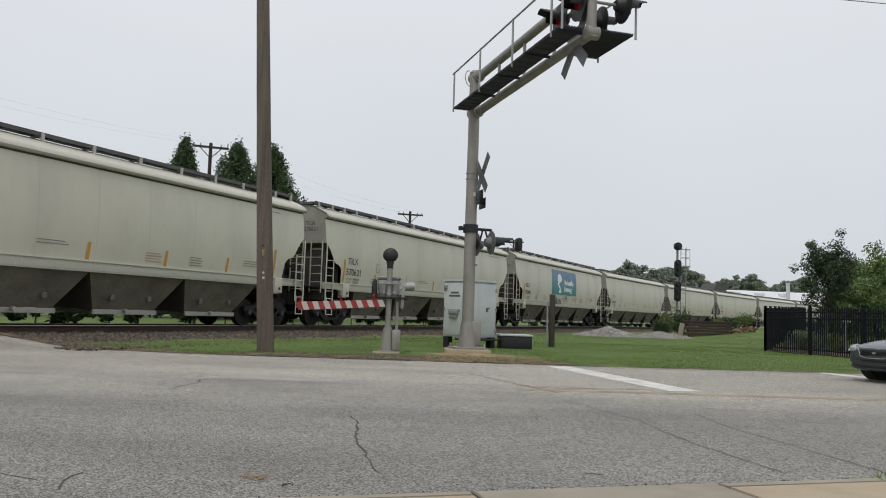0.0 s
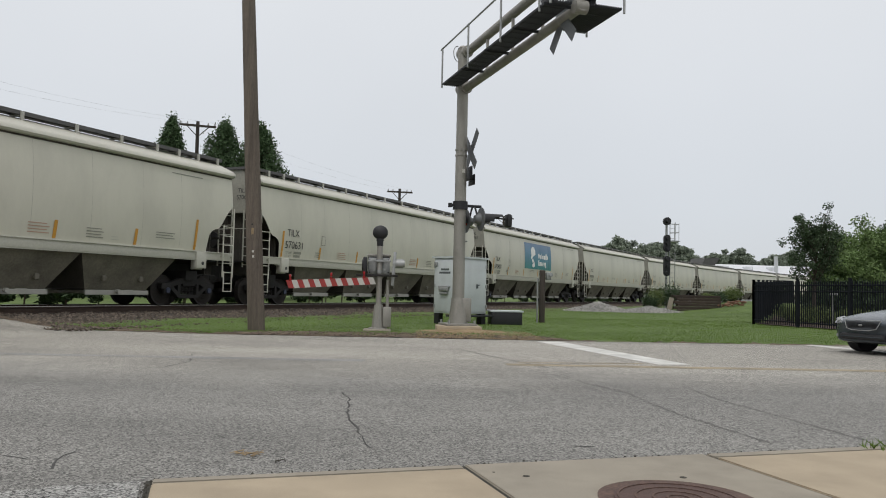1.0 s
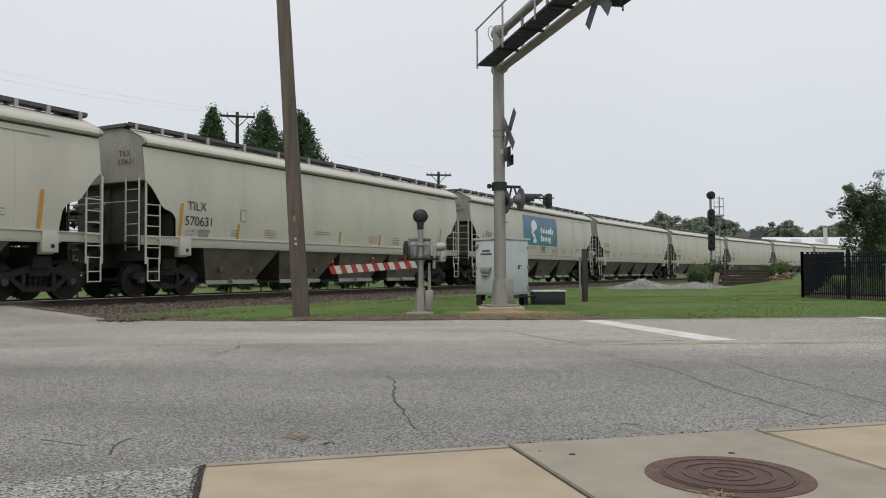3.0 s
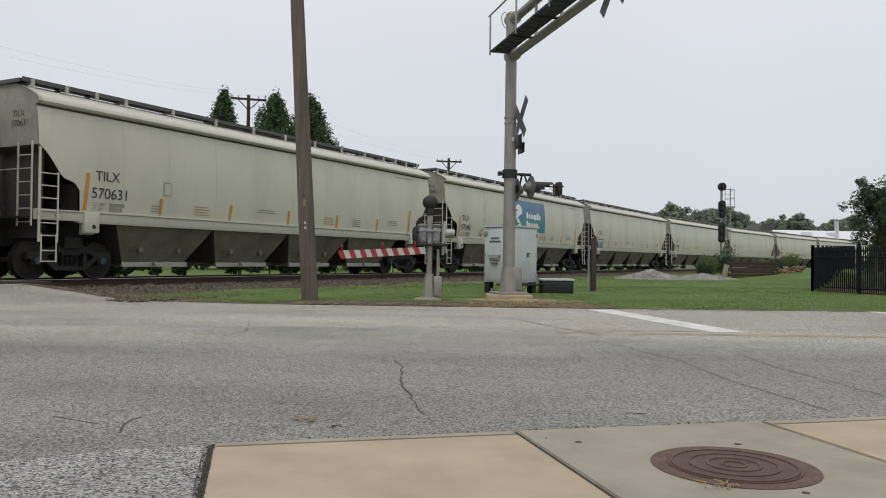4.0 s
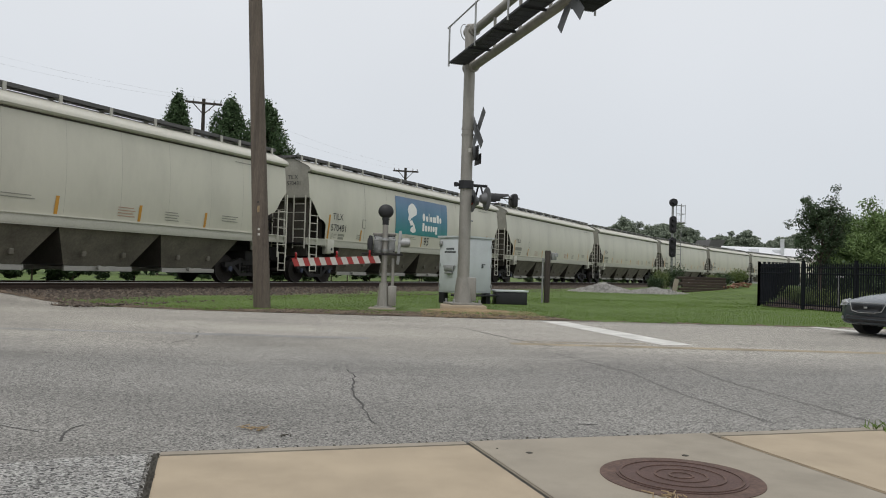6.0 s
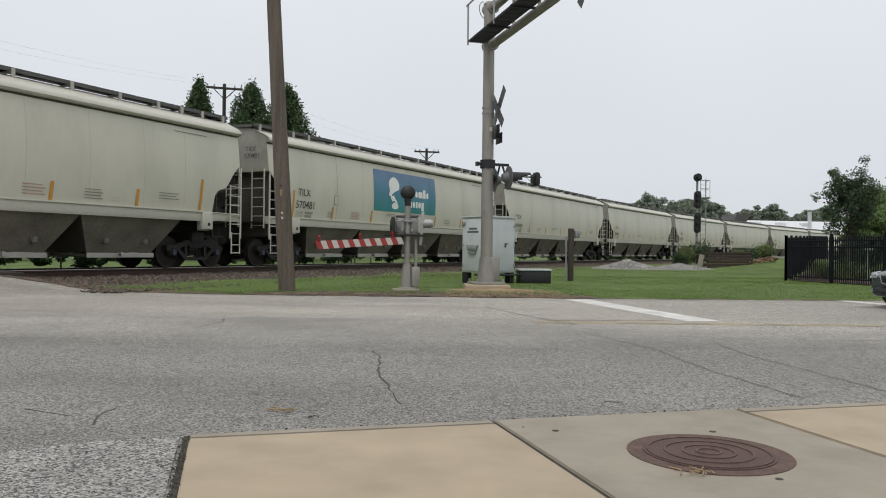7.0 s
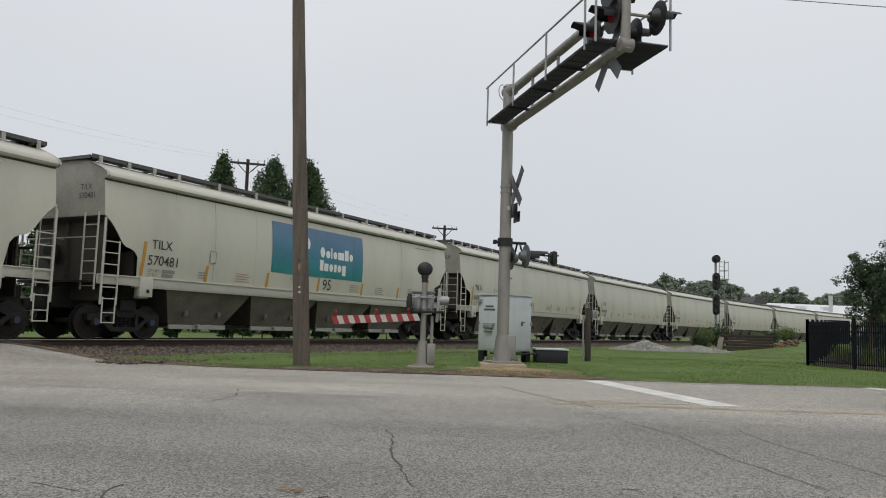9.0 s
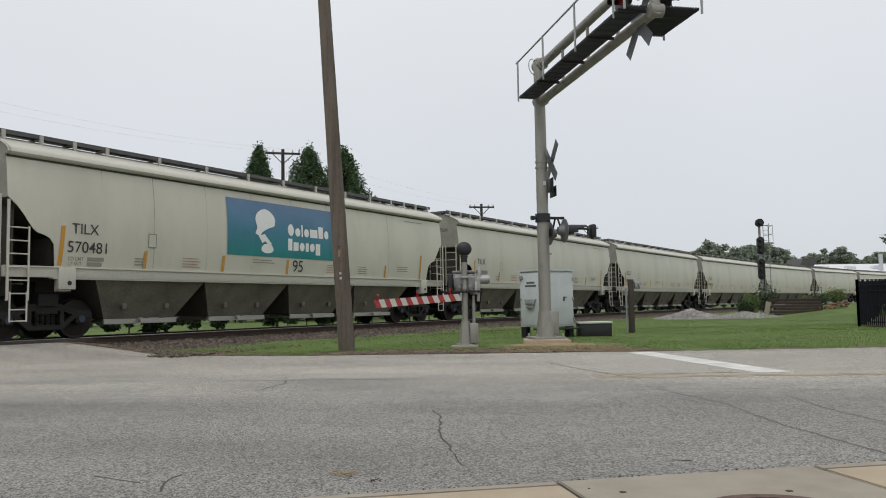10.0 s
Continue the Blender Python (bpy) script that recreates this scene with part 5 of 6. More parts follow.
gate = thing("crossing_gate", "lowered red and white crossing gate with grey mechanism", "crossing gate")
bm = bmesh.new()
tube(bm, (GX, GY, 0.03), (GX, GY, 2.05), 0.066, seg=16)
part("mast", bm, ALU, gate)
bm = bmesh.new()
tube(bm, (GX, GY, 0.02), (GX, GY, 0.10), 0.24, 0.22, seg=10)
tube(bm, (GX, GY, 0.10), (GX, GY, 0.62), 0.155, 0.10, seg=10)
box(bm, (GX + 0.2, GY - 0.02, 0.34), (0.19, 0.22, 0.46), bevel=0.03)
tube(bm, (GX + 0.2, GY, 0.5), (GX + 0.2, GY, 1.2), 0.035, seg=8)
part("base_casting", bm, ALU, gate)
bell = bmesh.new()
tube(bell, (GX, GY, 1.97), (GX, GY, 2.14), 0.075, seg=14)
tube(bell, (GX, GY, 2.08), (GX, GY, 2.12), 0.09, seg=14)
bl = part("bell_neck", bell, BLACK, gate)
bm = bmesh.new()
ball(bm, (GX, GY, 2.28), 0.178, 24, 16, (1, 0.62, 0.94))
part("bell", bm, BLACK, gate, "round black crossing bell")
bm = bmesh.new()
box(bm, (GX - 0.02, GY + 0.27, 1.52), (0.50, 0.34, 0.44), bevel=0.03)
box(bm, (GX - 0.02, GY + 0.27, 1.76), (0.54, 0.36, 0.05), bevel=0.015)
mech = part("mechanism", bm, ALU, gate, "grey cast gate mechanism")
for dx in (-0.155, 0.125):
    bm = bmesh.new()
    box(bm, (GX + dx, GY + 0.088, 1.51), (0.21, 0.03, 0.38), bevel=0.008)
    part("cover_plate", bm, GALV, mech, "bolted grey cover plate")
    for x in (-0.075, 0.075):
        for z in (1.36, 1.66):
            bm = bmesh.new()
            tube(bm, (GX + dx + x, GY + 0.055, z), (GX + dx + x, GY + 0.09, z), 0.014, seg=8)
            part("bolt", bm, BLACK, mech)
bm = bmesh.new()
box(bm, (GX - 0.02, GY + 0.098, 1.51), (0.50, 0.012, 0.42))
part("seam_plate", bm, GRATE, mech, "dark seam round the covers")
for z in (1.64, 1.38):
    bm = bmesh.new()
    tube(bm, (GX, GY, z - 0.03), (GX, GY, z + 0.03), 0.082, seg=16)
    box(bm, (GX, GY + 0.09, z), (0.20, 0.10, 0.05), bevel=0.008)
    part("pipe_clamp", bm, GALV, mech)
bm = bmesh.new()
box(bm, (GX, GY - 0.08, 1.62), (0.52, 0.06, 0.045), bevel=0.01)
for z in (1.66, 1.42):
    tube(bm, (GX - 0.12, GY - 0.08, z), (GX - 0.12, GY - 0.15, z), 0.03, seg=8)
    tube(bm, (GX + 0.12, GY - 0.08, z), (GX + 0.12, GY - 0.15, z), 0.03, seg=8)
part("bracket", bm, GALV, gate)
bm = bmesh.new()
box(bm, (GX - 0.33, GY, 1.50), (0.09, 0.34, 0.42), bevel=0.03)
tube(bm, (GX - 0.40, GY, 1.52), (GX - 0.28, GY, 1.52), 0.13, seg=16)
part("crank_disc", bm, BLACK, gate)
bm = bmesh.new()
box(bm, (GX + 0.33, GY - 0.02, 1.45), (0.07, 0.16, 0.78), Matrix.Rotation(0.06, 3, "Y"), 0.02)
tube(bm, (GX + 0.30, GY, 1.57), (GX + 0.55, GY, 1.57), 0.105, seg=18)
tube(bm, (GX + 0.55, GY, 1.57), (GX + 0.58, GY, 1.57), 0.08, seg=18)
part("counterweight", bm, GALV, gate, "grey counterweight arm with round weight")
bm = bmesh.new()
box(bm, (GX - 0.05, GY - 0.12, 1.29), (0.95, 0.05, 0.05), bevel=0.01)
part("arm_support", bm, BOGIE, gate, "rusty dark arm support")
G0, G1 = Vector((GX - 0.10, GY - 0.2, 1.165)), Vector((-2.62, GY - 0.2, 1.04))
ga = G1 - G0
gl = ga.length
gm = ga.to_track_quat("X", "Z").to_matrix()
n = 16
for k in range(n):
    bm = bmesh.new()
    h0, h1 = 0.16 + 0.03 * k / n, 0.16 + 0.03 * (k + 1) / n
    x0, x1 = gl * k / n, gl * (k + 1) / n
    sl = 0.03
    p = [G0 + gm @ Vector((x, -0.02, z)) for x, z in ((x0 - sl, -h0 / 2), (x1 - sl, -h1 / 2), (x1 + sl, h1 / 2), (x0 + sl, h0 / 2))]
    prism(bm, p, gm @ Vector((0, 0.035, 0)))
    part("arm_segment", bm, RED if k % 2 else WHITE, gate, "red reflective band" if k % 2 else "white reflective band", smooth=False)
for f in (0.12, 0.5, 0.97):
    bm = bmesh.new()
    c = G0 + ga * f + Vector((0, 0, 0.15))
    tube(bm, c - Vector((0, 0, 0.07)), c - Vector((0, 0, 0.02)), 0.03, seg=8)
    box(bm, c + Vector((0, 0, 0.03)), (0.05, 0.08, 0.09), bevel=0.02)
    part("arm_lamp", bm, RED_LENS, gate, "small red arm lamp")
bm = bmesh.new()
box(bm, (GX - 0.02, GY, 0.03), (0.62, 0.6, 0.07), bevel=0.02)
single("gate_footing", bm, CONC_GREY, "grey concrete footing under the gate mast", "concrete footing", smooth=True)

# wayside block signal beyond the crossing
sig = thing("block_signal", "tall wayside signal with three round black heads", "railway signal", pose(15.9, 47, 0.0))
bm = bmesh.new()
tube(bm, (0.05, 0.2, 0), (0.05, 0.2, 5.4), 0.07, seg=10)
box(bm, (0.05, 0.2, 0.1), (0.5, 0.5, 0.3))
part("mast", bm, GALV, sig)
for z, h, r in ((5.52, 0.0, 0.24), (4.18, 0.32, 0.20), (2.8, 0.42, 0.19)):
    bm = bmesh.new()
    rows = []
    for y in (-0.12, 0.06):
        rows.append([bm.verts.new((r * math.cos(a), y, z + (h if math.sin(a) >= 0 else -h) + r * math.sin(a))) for a in np.linspace(0, math.tau, 25)[:-1]])
    bm.faces.new(rows[0])
    bm.faces.new(rows[1][::-1])
    for k in range(24):
        bm.faces.new((rows[0][k], rows[0][(k + 1) % 24], rows[1][(k + 1) % 24], rows[1][k]))
    box(bm, (0.04, 0.12, z), (0.12, 0.2, 0.12))
    hd = part("signal_head", bm, BLACK, sig, "black signal head")
    for dz in ((0,) if h == 0 else (-h, 0, h)):
        bm = bmesh.new()
        tube(bm, (0, -0.30, z + dz), (0, -0.12, z + dz), 0.11, seg=12)
        part("hood", bm, BLACK, hd)
bm = bmesh.new()
for x in (0.30, 0.62):
    tube(bm, (x, 0.3, 0.0), (x, 0.3, 5.5), 0.022, seg=6)
for z in np.arange(0.3, 5.5, 0.3):
    tube(bm, (0.30, 0.3, z), (0.62, 0.3, z), 0.012, seg=5)
part("ladder", bm, GALV, sig)
bm = bmesh.new()
for z in (4.35, 4.85, 5.35):
    tube(bm, (0.2, 0.0, z), (0.75, 0.0, z), 0.016, seg=5)
    tube(bm, (0.75, 0.0, z), (0.75, 0.6, z), 0.016, seg=5)
for x in (0.2, 0.48, 0.75):
    tube(bm, (x, 0, 4.3), (x, 0, 5.4), 0.016, seg=5)
box(bm, (0.4, 0.3, 4.3), (0.8, 0.7, 0.04))
part("cage", bm, GALV, sig)

# ---- trees, fence, buildings, sedan ----
def leaves(pts, size, rng, droop=0.0):
    """Small two-triangle leaves scattered at the given points."""
    n = len(pts)
    u = rng.randn(n, 3)
    u /= np.linalg.norm(u, axis=1)[:, None]
    w = np.cross(u, rng.randn(n, 3))
    w /= np.linalg.norm(w, axis=1)[:, None]
    k = (size * (0.6 + 0.8 * rng.rand(n)))[:, None]
    p = np.asarray(pts)
    q = np.stack([p - u * k, p - w * k * 0.45, p + u * k, p + w * k * 0.45], 1).reshape(-1, 3)
    f = np.arange(4 * n).reshape(-1, 4)
    return q.tolist(), f.tolist()


def limb(bm, a, b, r0, r1, seg=7):
    tube(bm, a, b, r0, r1, seg=seg, caps=False)


def broadleaf(name, label, base, height, spread, count, size, material, seed, trunk=0.25, bare=0.25, upright=0.5, group="", clumps=60):
    """Tapered trunk, limbs that fork, and clumps of leaves round their ends."""
    rng = np.random.RandomState(seed)
    tree = thing(name, label, "tree", Matrix.Translation(base), group)
    bm = bmesh.new()
    lean = rng.randn(2) * 0.02 * height
    top = Vector((lean[0], lean[1], height * 0.92))
    limb(bm, Vector((0, 0, -0.2)), top * 0.4, trunk * 0.5, trunk * 0.34, 9)
    limb(bm, top * 0.4, top, trunk * 0.34, trunk * 0.05, 8)
    ends = []
    nl = max(9, clumps // 4)
    for k in range(nl):
        f = bare + (0.92 - bare) * (k + rng.rand() * 0.6) / nl
        a = k * 2.4 + rng.rand() * 0.8
        reach = spread * (0.55 + 0.6 * rng.rand()) * (1.05 - 0.8 * max(0, f - 0.35) ** 1.2)
        p = top * f
        e = p + Vector((math.cos(a) * reach, math.sin(a) * reach, reach * upright * (0.6 + 0.8 * rng.rand())))
        mid = (p + e) / 2 + Vector((0, 0, -0.06 * reach))
        limb(bm, p, mid, trunk * 0.16, trunk * 0.10)
        limb(bm, mid, e, trunk * 0.10, trunk * 0.03)
        ends += [(mid, 0.34), (e, 0.26), ((mid + e) / 2, 0.34)]
        for _ in range(2):
            d = Vector(rng.randn(3)) * reach * 0.35
            d.z = abs(d.z) * 0.8
            limb(bm, mid, mid + d, trunk * 0.06, trunk * 0.02, 5)
            ends.append((mid + d, 0.28))
    ends += [(top, 0.2), (top * 0.93, 0.25)]
    part("trunk", bm, BARK, tree)
    pts = []
    per = count // len(ends)
    for c, r in ends:
        rr = r * spread * (0.55 + 0.6 * rng.rand())
        g = rng.randn(per, 3)
        g /= (np.linalg.norm(g, axis=1)[:, None] + 1e-6)
        g *= (rng.rand(per) ** 0.55)[:, None] * rr
        g[:, 2] *= 0.8
        pts.append(g + np.array(c))
    v, f = leaves(np.concatenate(pts), size, rng)
    tagged(part("crown", cloud("crown", v, f, material), None, tree), kind="stuff")
    return tree


def cypress(label, base, height, width, count, seed):
    """A dense conical evergreen with feathery tips."""
    rng = np.random.RandomState(seed)
    tree = thing("cypress_tree", label, "tree", Matrix.Translation(base), "evergreens behind the track")
    bm = bmesh.new()
    limb(bm, Vector((0, 0, -0.2)), Vector((0, 0, height * 0.95)), 0.3, 0.03, 8)
    pts = []
    n = 420
    for k in range(n):
        f = (k + 0.5) / n
        a = k * 2.399 + rng.rand()
        rad = width * (1 - f) ** 0.78 * (0.55 + 0.6 * rng.rand()) + 0.06
        z = height * (0.04 + 0.95 * f)
        tip = Vector((math.cos(a) * rad, math.sin(a) * rad, z + rad * 0.30))
        if k % 3 == 0:
            limb(bm, Vector((0, 0, z)), tip, 0.05, 0.015, 5)
        per = int(count / n * (0.4 + 1.2 * (1 - f)))
        t = rng.rand(per) ** 0.5
        g = rng.randn(per, 3) * np.array([0.22, 0.22, 0.32]) * (0.4 + 0.16 * width)
        pts.append(np.outer(t, np.array(tip) - np.array([0, 0, z])) + np.array([0, 0, z]) + g * (0.5 + 0.5 * (1 - t))[:, None])
    part("trunk", bm, BARK, tree)
    v, f = leaves(np.concatenate(pts), 0.105, rng)
    tagged(part("crown", cloud("crown", v, f, CYPRESS), None, tree), kind="stuff")


for x, y, h, w, s in ((-17.75, 60.0, 13.6, 4.0, 1), (-13.9, 60.5, 13.4, 5.4, 2), (-10.9, 59.0, 12.9, 5.3, 3), (-12.2, 63.5, 12.3, 5.4, 4), (-15.9, 64.0, 11.2, 4.2, 5)):
    cypress("dense dark green cypress behind the train", (x, y, 0.0), h, w, 52000, s)

GROUP = "trees behind the black fence"
broadleaf("maple_tree", "dark green young maple with open upright crown", (16.75, 31.5, 0.1), 3.95, 1.15, 12500, 0.05, MAPLE, 11, 0.16, 0.33, 1.35, GROUP, 100)
for x, y, h, sp, s, m in ((22.6, 37.5, 3.9, 2.2, 12, LIGHT_LEAF), (25.6, 40.5, 4.7, 2.5, 13, LIGHT_LEAF), (19.9, 34.5, 2.9, 1.6, 14, LIGHT_LEAF), (28.9, 42.0, 6.0, 2.8, 15, MAPLE), (23.6, 34.0, 3.1, 1.7, 16, LIGHT_LEAF)):
    broadleaf("tree", "bushy light green tree behind the black fence" if m == LIGHT_LEAF else "dark leafy tree behind the black fence", (x, y, 0.1), h, sp, 17000, 0.075, m, s, 0.2, 0.36, 0.45, GROUP, 70)


def bush(label, base, r, h, count, material, seed, size=0.06, group="low shrubs"):
    rng = np.random.RandomState(seed)
    b = thing("bush", label, "bush", Matrix.Translation(base), group)
    bm = bmesh.new()
    pts = []
    for k in range(14):
        a = k * 2.4
        q = Vector((math.cos(a) * r * (0.3 + 0.6 * rng.rand()), math.sin(a) * r * (0.3 + 0.6 * rng.rand()), h * (0.4 + 0.5 * rng.rand())))
        limb(bm, Vector((0, 0, -0.05)), q, 0.02, 0.006, 5)
        pts.append(rng.randn(count // 14, 3) * np.array([r * 0.26, r * 0.26, h * 0.2]) + np.array(q))
    p = np.concatenate(pts)
    p[:, 2] = np.abs(p[:, 2])
    part("stem", bm, BARK, b)
    v, f = leaves(p, size, rng)
    tagged(part("foliage", cloud("foliage", v, f, material), None, b), kind="stuff")


for k, (x, y, r, h) in enumerate(((15.6, 31.0, 0.8, 0.9), (16.4, 30.2, 0.8, 1.0), (17.3, 29.4, 0.8, 0.95), (18.4, 29.6, 0.7, 0.8), (16.9, 33.2, 0.7, 0.8), (14.9, 28.6, 0.45, 0.5), (15.4, 27.6, 0.45, 0.5))):
    bush("rounded yellow-green shrub behind the fence", (x, y, 0.05), r * 0.72, h * 0.55, 1600, SHRUB, 40 + k, 0.045)
for k, (x, y, r, h) in enumerate(((14.7, 45.4, 0.45, 0.9), (15.7, 46.0, 0.55, 1.1), (18.3, 46.8, 0.5, 0.5), (19.6, 48.5, 0.6, 0.5), (21.0, 49.5, 0.6, 0.6), (14.2, 44.8, 0.4, 0.6))):
    bush("scrubby weeds and brush beside the track", (x, y, ground_z(x, y)), r, h * 1.15, 2000, (SHRUB, MAPLE)[k % 2], 60 + k, 0.05, "brush at the retaining wall")

# far woods: many crowns in one thing
def far_woods(name, label, crowns, material, size, seed, lumps=16, low=0.35):
    rng = np.random.RandomState(seed)
    wood = thing(name, label, "woods", kind="stuff")
    bm = bmesh.new()
    pts = []
    for x, y, h, r in crowns:
        limb(bm, Vector((x, y, -0.5)), Vector((x, y, h * 0.8)), min(0.3, r * 0.03), min(0.1, r * 0.01), 5)
        for _ in range(lumps):
            a = rng.rand() * math.tau
            f = rng.rand()
            c = np.array([x + math.cos(a) * r * 0.7 * math.sqrt(f), y + math.sin(a) * r * 0.7 * math.sqrt(f), h * (low + (0.93 - low) * rng.rand() * (1 - 0.3 * f))])
            g = rng.randn(140, 3)
            g /= np.linalg.norm(g, axis=1)[:, None]
            pts.append(c + g * (rng.rand(140) ** 0.6)[:, None] * r * np.array([0.26, 0.26, 0.20]))
    part("trunk", bm, BARK, wood)
    v, f = leaves(np.concatenate(pts), size, rng)
    tagged(part("crown", cloud("crown", v, f, material), None, wood), kind="stuff")


rng = np.random.RandomState(5)
row = [(41.0, 168, 12.0, 1.9), (43.8, 170, 11.2, 2.0)] + [(46.5 + 2.1 * k, 170 + 6 * rng.rand(), 13.4 + 1.8 * rng.rand(), 3.6 + rng.rand()) for k in range(8)] + [(60 + 2.6 * k, 176 + 8 * rng.rand(), 11.0 + 2.2 * rng.rand(), 3.4 + rng.rand()) for k in range(14)] + [(96 + 6 * k, 178, 10 + 2 * rng.rand(), 4.5) for k in range(6)]
far_woods("far_trees", "haze-tinted green tree line far behind the train", row, FAR_LEAF, 0.30, 6, 70)
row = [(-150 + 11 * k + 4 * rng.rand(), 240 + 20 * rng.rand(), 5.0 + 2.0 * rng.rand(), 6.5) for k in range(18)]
far_woods("far_trees", "low haze-tinted tree line across the field", row, FAR_LEAF, 0.9, 7)
row = [(*on_track(-30 + 3.4 * k, -24 - 4 * rng.rand()).xy, (6.4 if k < 20 else 4.2) + 1.6 * rng.rand(), 2.6) for k in range(30)]
far_woods("hedge", "green scrub trees behind the track", row, MAPLE, 0.22, 8, 26, 0.15)
row = [(*on_track(-24 + 1.9 * k, -8.2 - 2.5 * rng.rand()).xy, 1.9 + 1.3 * rng.rand(), 1.5) for k in range(58)]
far_woods("brush", "dark green weedy brush beyond the rails", row, MAPLE, 0.13, 18, 14, 0.12)

for k, (x, y) in enumerate(((19.3, 34.3), (20.8, 34.0), (22.4, 34.2), (24.0, 33.6), (25.6, 33.2), (21.6, 36.0))):
    bush("dense dark green shrub in the shade of the yard trees", (x, y, 0.05), 1.35, 1.5, 5200, MAPLE, 80 + k, 0.09, "dark yard shrubs")

# the planted yard's mulch, inside the fence
def yard_keep(x, y):
    side = 12.57 + 0.5506 * (y - 27.75) if y > 27.75 else 12.57 + 0.1726 * (27.75 - y)
    return side + 0.15 < x < 24 and y > 20.6


tagged(new("mulch_bed", sheet("mulch_bed", steps((12.5, 24.5, 0.25)), steps((20.5, 37, 0.25)), lambda x, y: ground_z(x, y) + 0.03, MULCH, yard_keep)), "dark brown bark mulch in the fenced yard", "mulch", kind="structure")

# iron fence: a long side running back and a front side towards the road
fence = thing("iron_fence", "black iron picket fence round the planted yard", "fence")
FC = Vector((12.57, 27.75, 0))
bm = bmesh.new()
tube(bm, (0, 0, 0.08), (0, 0, 1.52), 0.018, seg=6)
bmesh.ops.create_cone(bm, segments=6, radius1=0.014, radius2=0, depth=0.05, matrix=Matrix.Translation((0, 0, 1.545)))
PICKET = to_mesh("picket", bm, DARK_GREEN_TIN)
for d, length in ((Vector((math.sin(0.503), math.cos(0.503), 0)), 36.0), (Vector((0.17, -0.985, 0)), 7.3)):
    gap = 0.12 if length > 10 else 0.10
    rise = 0.021 if length > 10 else 0.0
    for k in range(int(length / gap)):
        p = FC + d * (gap * k)
        part("picket", PICKET, None, fence, at=Matrix.Translation((p.x, p.y, rise * gap * k)) @ Matrix.Diagonal((1.8, 1.8, 1, 1) if rise else (1, 1, 1, 1)))
    for k in range(int(length / 2.4) + 1):
        p = FC + d * (2.4 * k)
        bm = bmesh.new()
        box(bm, (p.x, p.y, 0.78 + rise * 2.4 * k), (0.075, 0.075, 1.66))
        box(bm, (p.x, p.y, 1.62 + rise * 2.4 * k), (0.095, 0.095, 0.03))
        part("post", bm, DARK_GREEN_TIN, fence)
    for z in (0.20, 1.22, 1.42):
        bm = bmesh.new()
        tube(bm, (*(FC + d * 0).xy, z), (*(FC + d * length).xy, z + rise * length), 0.022, seg=6)
        part("rail", bm, DARK_GREEN_TIN, fence)
bm = bmesh.new()
tube(bm, (15.2, 27.2, 0), (15.2, 27.2, 1.15), 0.03, seg=8)
box(bm, (15.2, 27.15, 1.17), (0.22, 0.16, 0.06), bevel=0.02)
single("yard_lamp", bm, GALV, "small grey post light beside the fence", "post light")

# timber retaining wall, brick rubble, gravel heaps
wall = thing("retaining_wall", "stacked dark timber retaining wall at the grass bank", "retaining wall")
for k in range(7):
    bm = bmesh.new()
    box(bm, (16.75 + 0.1 * (k % 2), 44.1 + 0.05 * k, 0.02 + 0.16 * k), (2.9 - 0.25 * (k % 2), 0.22, 0.15), Matrix.Rotation(0.1, 3, "Z"), 0.012)
    part("timber", bm, TIMBER, wall)
bm = bmesh.new()
box(bm, (15.05, 43.9, 0.42), (0.24, 0.14, 0.98), Matrix.Rotation(0.22, 3, "Y"), 0.01)
part("end_board", bm, CONC_GREY, wall, "pale leaning end board")
rng = np.random.RandomState(9)
bm = bmesh.new()
box(bm, (0, 0, 0), (0.24, 0.12, 0.08), bevel=0.006)
BRICK_ME = to_mesh("brick", bm, BRICK)
rub = thing("brick_rubble", "tumbled orange bricks on the grass bank", "rubble")
for k in range(26):
    x, y = 18.0 + 1.6 * rng.rand(), 43.9 + 0.9 * rng.rand()
    part("brick", BRICK_ME, None, rub, at=pose(x, y, ground_z(x, y) + 0.05 + 0.22 * rng.rand(), *(rng.rand(3) * 50 - 25)[:2], rng.rand() * 180))


